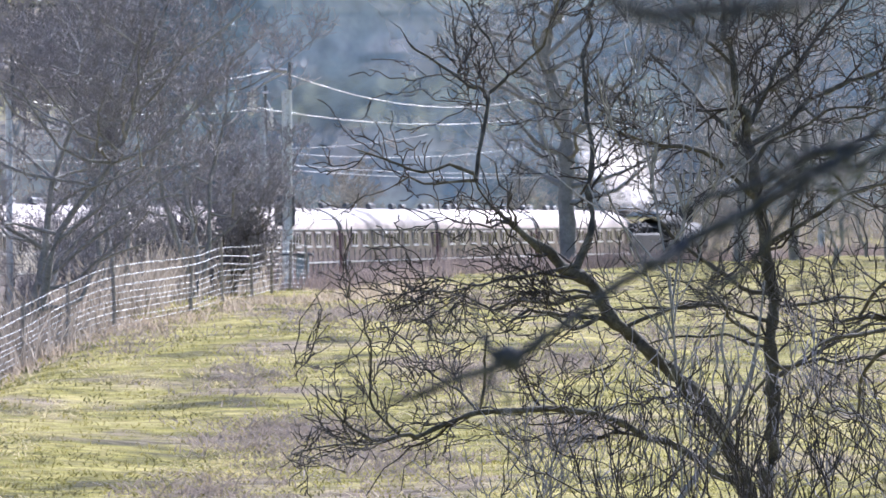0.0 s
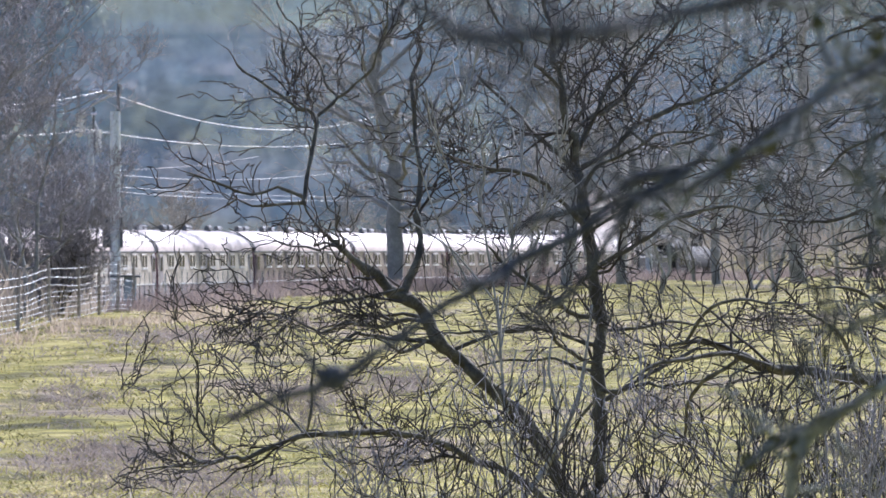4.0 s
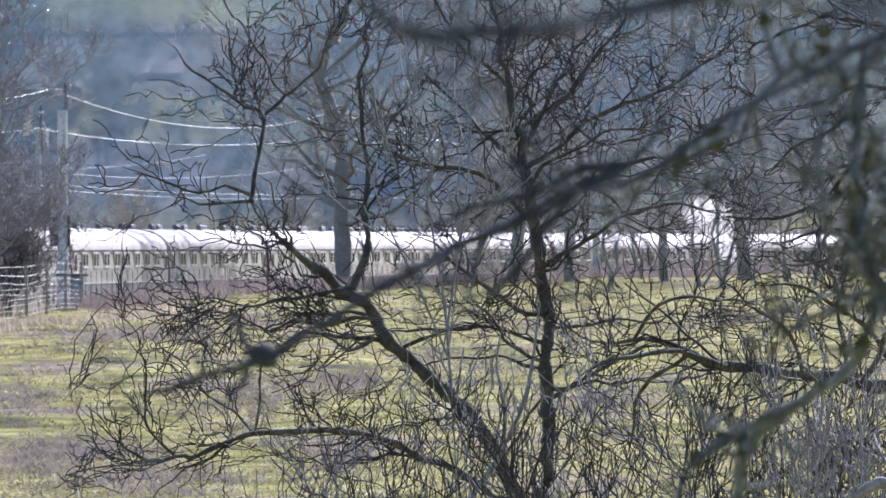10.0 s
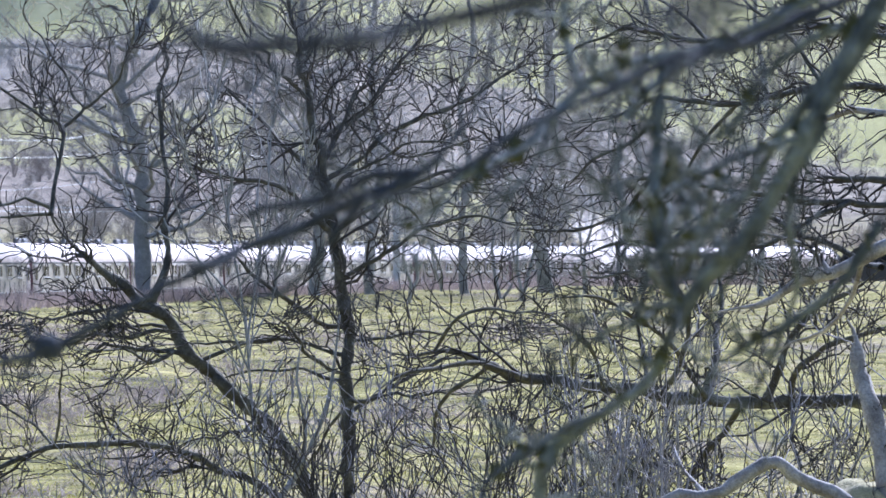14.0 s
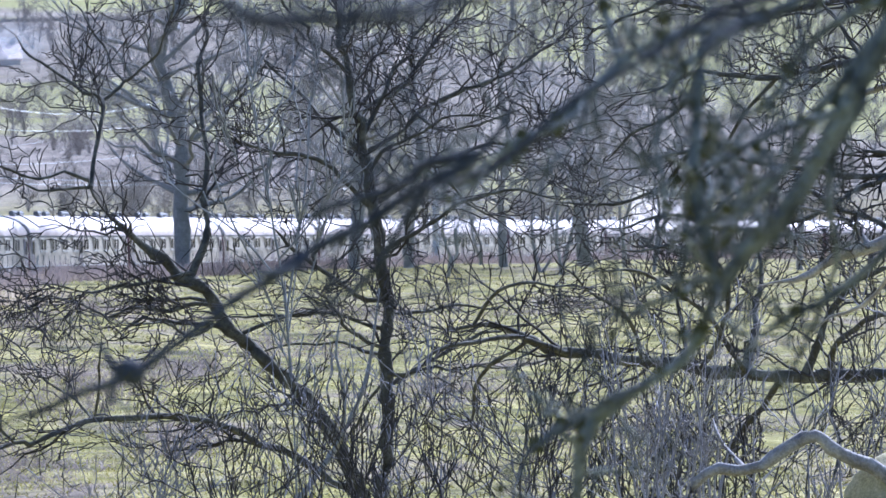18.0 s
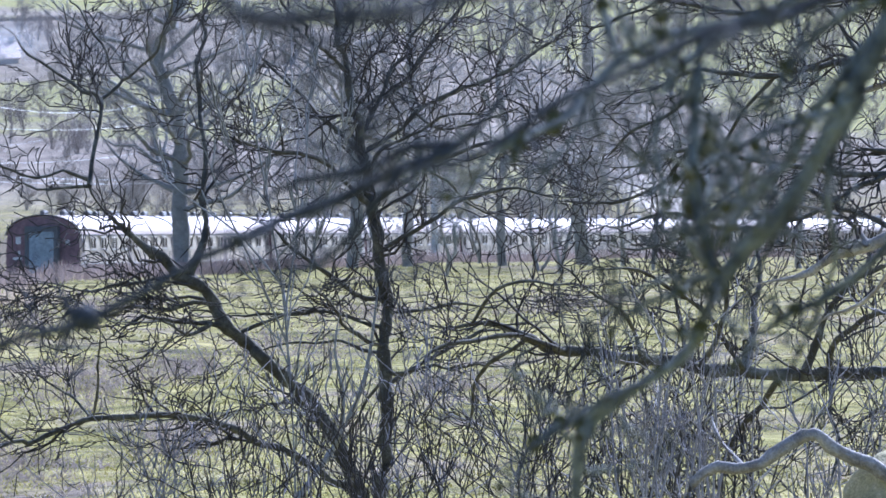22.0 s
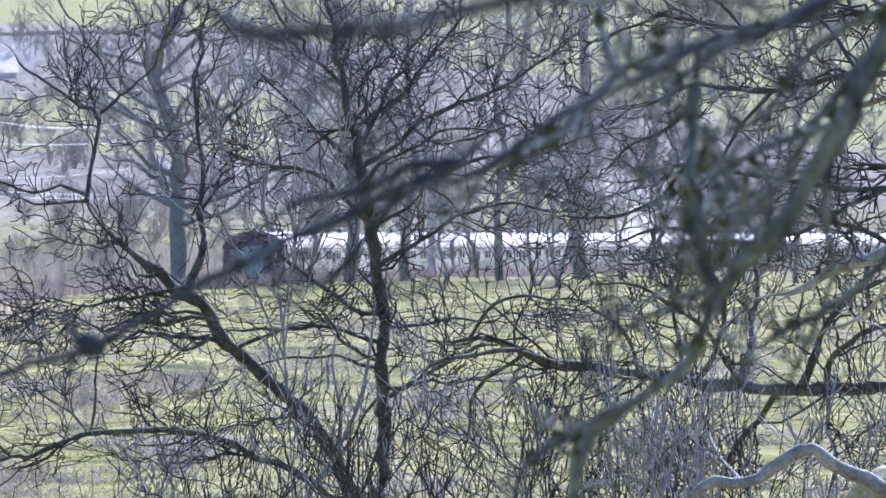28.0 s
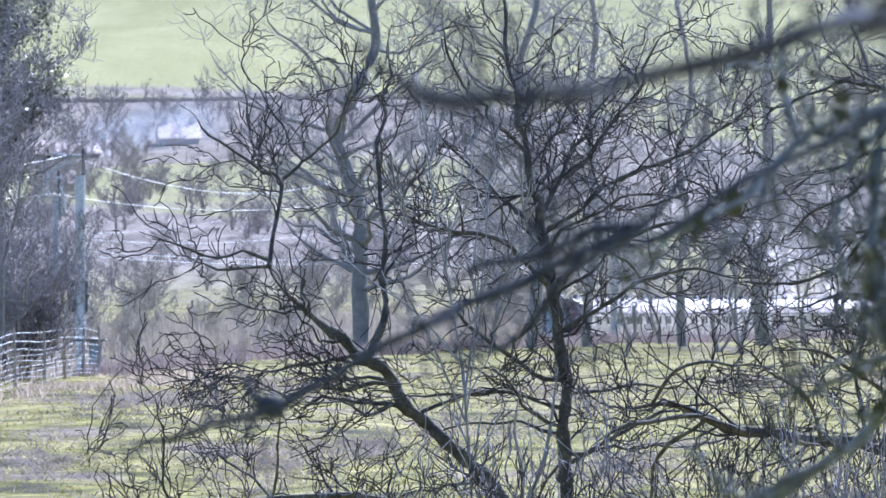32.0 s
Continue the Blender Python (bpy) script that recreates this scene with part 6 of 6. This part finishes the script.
limbs.append([(0.309, 15.035, 3.067, 0.01), (0.24, 15.035, 2.99, 0.009), (0.19, 15.035, 2.9, 0.008), (0.12, 15.035, 2.86, 0.006), (0.03, 15.035, 2.84, 0.004)])
SWING = bough("near_bough", limbs, "dark blurred bough swaying close by", 51, 0, 0.016, 7, bark=M_BOUGH)
limbs = []
limbs.append([(2.176, 17.541, 0.567, 0.12), (2.12, 17.541, 1.468, 0.113), (2.05, 17.541, 2.453, 0.106), (1.993, 17.541, 3.298, 0.095), (1.923, 17.541, 4.002, 0.077), (1.881, 17.541, 4.846, 0.049)])
limbs.append([(0.86, 17.541, 3.551, 0.008), (0.769, 17.541, 3.572, 0.007), (0.684, 17.541, 3.551, 0.006)])
limbs.append([(1.951, 17.541, 3.861, 0.034), (1.698, 17.541, 3.157, 0.019), (1.571, 17.541, 2.918, 0.015), (1.43, 17.541, 2.791, 0.013), (1.289, 17.541, 2.735, 0.01), (1.177, 17.541, 2.608, 0.008), (1.092, 17.541, 2.467, 0.006)])
limbs.append([(1.458, 17.541, 3.255, 0.013), (1.416, 17.541, 3.044, 0.011), (1.43, 17.541, 2.875, 0.009), (1.374, 17.541, 2.706, 0.008), (1.289, 17.541, 2.566, 0.006)])
limbs.append([(1.092, 17.541, 3.396, 0.013), (1.008, 17.541, 3.298, 0.01), (0.98, 17.541, 3.157, 0.009), (1.008, 17.541, 3.016, 0.008), (0.966, 17.541, 2.904, 0.006)])
limbs.append([(1.627, 17.541, 3.551, 0.015), (1.458, 17.541, 3.495, 0.013), (1.346, 17.541, 3.396, 0.011), (1.261, 17.541, 3.27, 0.009), (1.149, 17.541, 3.227, 0.007), (1.05, 17.541, 3.115, 0.004)])
limbs.append([(0.811, 17.541, 3.298, 0.009), (0.783, 17.541, 3.185, 0.007), (0.712, 17.541, 3.101, 0.006), (0.684, 17.541, 2.988, 0.004)])
limbs.append([(1.128, 17.541, 2.847, 0.01), (1.008, 17.541, 2.791, 0.008), (0.909, 17.541, 2.735, 0.007), (0.839, 17.541, 2.65, 0.004)])
limbs.append([(1.726, 17.541, 3.776, 0.038), (1.627, 17.541, 3.551, 0.035), (1.543, 17.541, 3.41, 0.034), (1.458, 17.541, 3.255, 0.032), (1.36, 17.541, 3.087, 0.03), (1.275, 17.541, 2.974, 0.027), (1.191, 17.541, 2.889, 0.023), (1.12, 17.541, 2.791, 0.02), (1.092, 17.541, 2.692, 0.019), (1.036, 17.541, 2.622, 0.018), (0.952, 17.541, 2.573, 0.018), (0.867, 17.541, 2.516, 0.02), (0.797, 17.541, 2.453, 0.024), (0.785, 17.541, 2.40, 0.025), (0.778, 17.541, 2.31, 0.021), (0.769, 17.541, 2.18, 0.018), (0.76, 17.541, 2.02, 0.015)])
limbs.append([(1.205, 17.541, 3.467, 0.02), (1.092, 17.541, 3.453, 0.015), (0.994, 17.541, 3.424, 0.013), (0.895, 17.541, 3.368, 0.013), (0.811, 17.541, 3.298, 0.014), (0.726, 17.541, 3.22, 0.014), (0.642, 17.541, 3.192, 0.012), (0.572, 17.541, 3.143, 0.009), (0.501, 17.541, 3.087, 0.005)])
limbs.append([(1.571, 17.541, 3.664, 0.018), (1.374, 17.541, 3.551, 0.018), (1.205, 17.541, 3.467, 0.019), (1.106, 17.541, 3.396, 0.022), (1.092, 17.541, 3.27, 0.021), (1.085, 17.541, 3.129, 0.021), (1.092, 17.541, 2.988, 0.022), (1.128, 17.541, 2.847, 0.022), (1.135, 17.541, 2.763, 0.018)])
limbs.append([(0.895, 17.541, 3.368, 0.012), (0.867, 17.541, 3.453, 0.012), (0.86, 17.541, 3.551, 0.011), (0.867, 17.541, 3.664, 0.01)])
limbs.append([(0.952, 17.541, 2.573, 0.014), (0.867, 17.541, 2.538, 0.01), (0.769, 17.541, 2.467, 0.009), (0.642, 17.541, 2.397, 0.007), (0.586, 17.541, 2.312, 0.005)])
limbs.append([(1.092, 17.541, 2.692, 0.011), (1.008, 17.541, 2.706, 0.007), (0.923, 17.541, 2.791, 0.004), (0.895, 17.541, 2.875, 0.004)])
limbs.append([(1.513, 17.207, 3.402, 0.017), (1.472, 17.207, 3.27, 0.017), (1.389, 17.207, 3.167, 0.015), (1.355, 17.207, 3.084, 0.015), (1.292, 17.207, 2.987, 0.014), (1.203, 17.207, 2.904, 0.012), (1.134, 17.207, 2.815, 0.01), (1.106, 17.207, 2.725, 0.007)])
limbs.append([(1.658, 17.875, 3.563, 0.019), (1.529, 17.875, 3.405, 0.017), (1.429, 17.875, 3.276, 0.016), (1.343, 17.875, 3.118, 0.014), (1.242, 17.875, 3.017, 0.013), (1.171, 17.875, 2.931, 0.01), (1.084, 17.875, 2.874, 0.007)])
limbs.append([(0.803, 17.374, 3.294, 0.01), (0.775, 17.374, 3.239, 0.009), (0.664, 17.374, 3.186, 0.008), (0.622, 17.374, 3.133, 0.007), (0.524, 17.374, 3.077, 0.005), (0.455, 17.374, 3.029, 0.003)])
limbs.append([(0.859, 17.374, 2.521, 0.01), (0.775, 17.374, 2.5, 0.009), (0.705, 17.374, 2.458, 0.008), (0.65, 17.374, 2.388, 0.006), (0.622, 17.374, 2.304, 0.004)])
limbs.append([(1.458, 17.541, 3.255, 0.014), (1.289, 17.541, 3.199, 0.011), (1.177, 17.541, 3.157, 0.009), (1.036, 17.541, 3.072, 0.007), (0.923, 17.541, 3.016, 0.005)])
limbs.append([(1.275, 17.541, 2.974, 0.012), (1.205, 17.541, 3.016, 0.009), (1.149, 17.541, 3.115, 0.007), (1.064, 17.541, 3.185, 0.004)])
limbs.append([(1.36, 17.541, 3.087, 0.011), (1.289, 17.541, 2.946, 0.008), (1.219, 17.541, 2.791, 0.007), (1.205, 17.541, 2.65, 0.004)])
rng = random.Random(61)
for k in range(22):
    f = rng.random()
    x, z = 1.09 + 0.03 * math.sin(5 * f) + rng.uniform(-0.02, 0.02), 2.72 + 0.72 * f
    a, n = rng.uniform(-0.5, 3.6), rng.uniform(0.1, 0.24)
    p = [(x, 17.541, z, 0.009)]
    for j in range(3):
        a += rng.uniform(-0.6, 0.6)
        p.append((p[-1][0] + n / 3 * math.cos(a), 17.541 + rng.uniform(-0.1, 0.1), p[-1][2] + n / 3 * math.sin(a), 0.008 - 0.0015 * j))
    limbs.append(p)
bough("near_bough", limbs, "mossy blurred bough hanging close by", 52, 7, 0.008, 6, ((0.12, 0.4), (0.06, 0.2), (0.03, 0.1)), 0.0035, girth=0.8)
limbs = []
limbs.append([(1.588, 15.035, 3.996, 0.042), (0.777, 10.024, 3.43, 0.016), (0.48, 8.353, 3.29, 0.009), (0.312, 8.353, 3.25, 0.007), (0.198, 8.353, 3.219, 0.007), (0.118, 8.353, 3.206, 0.008), (0.051, 8.353, 3.199, 0.008), (-0.016, 8.353, 3.209, 0.007), (-0.063, 8.353, 3.236, 0.005), (-0.097, 8.353, 3.27, 0.004)])
limbs.append([(0.118, 8.353, 3.206, 0.005), (0.078, 8.353, 3.186, 0.004), (0.031, 8.353, 3.183, 0.003)])
bough("near_bough", limbs, "dark blurred bough overhead", 53, 0, 0.006, 7.0, bark=M_BOUGH, girth=1.25)


# ------------------------------------------------------------ moves
SWAY = [(2, -4.06), (5.5, -1.90), (6, 0.31), (6.5, -1.83), (7, 0.12), (7.5, -1.90), (8, -0.65), (8.5, -0.68), (9, -0.43), (9.5, 0.01), (10, -0.93), (10.5, 0.53), (11, 0.23), (11.5, 0.53), (12, -0.65), (12.5, -0.63), (13, 1.33), (13.5, -1.47), (14, 1.81), (14.5, -3.51), (16.5, -0.06), (17, -3.76), (17.5, 2.73), (18, -5.07), (18.5, 3.67), (19, -1.82), (19.5, -0.21), (20, 1.46), (20.5, -3.63), (21, 2.57), (21.5, -3.84), (22, 1.93), (22.5, -1.83), (23, -0.63), (23.5, 0.37), (24, -2.83), (24.5, 1.85), (25, -3.06), (25.5, 1.97), (27.5, 0.18), (28, 0.48), (28.5, -2.37), (29, 4.07), (29.5, -2.63), (30, 1.70), (30.5, -3.19), (31, 0.14), (31.5, -0.56), (32, 0.92)]


def motions():
    for ob, s0, half in TRAIN:
        walk(ob, [(t, train_pose(s0 + run_at(t), half)) for t in [k * 1.0 for k in range(33)]])
    way = [(0, *(-0.905, 289.011, 5.2)), (2, *(1.098, 297.364, 4.907)), (6, *(9.813, 334.117, 4.21)), (9, *(13.134, 347.481, 4.0)), (13, *(19.348, 367.528, 3.8)), (19, *(20.863, 370.87, 3.9)),
           (24, *(20.3, 370.87, 5.9)), (28, *(20.3, 370.87, 4.9)), (32, *(18.4, 370.87, 5.3))]
    walk(PLUME, [(t, pose(x, y, z)) for t, x, y, z in way])
    for ob, x, y, z, ph in PUFFS:
        walk(ob, [(t, pose(x * float(0.6 + 0.9 * ramp(t, 16, 28)) + 0.35 * math.sin(0.5 * t + ph), y, z * float(0.7 + 0.4 * ramp(t, 16, 28)) + 0.3 * math.sin(0.37 * t + 2 * ph), 0, 3 * math.sin(0.4 * t + ph), 0)) for t in range(0, 33, 4)])
    for ob, x, y, z, f in BILLOWS:
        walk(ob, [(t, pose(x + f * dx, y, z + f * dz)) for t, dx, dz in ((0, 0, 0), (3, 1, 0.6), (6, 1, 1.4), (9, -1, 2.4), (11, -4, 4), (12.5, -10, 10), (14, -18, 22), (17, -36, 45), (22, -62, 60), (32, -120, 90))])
    base = Vector(SWING.location)
    rows = [(t, pose(*base, 0, a, 0)) for t, a in SWAY]
    if rows[0][0] > 0:
        rows.insert(0, (0, rows[0][1]))
    walk(SWING, rows)


motions()
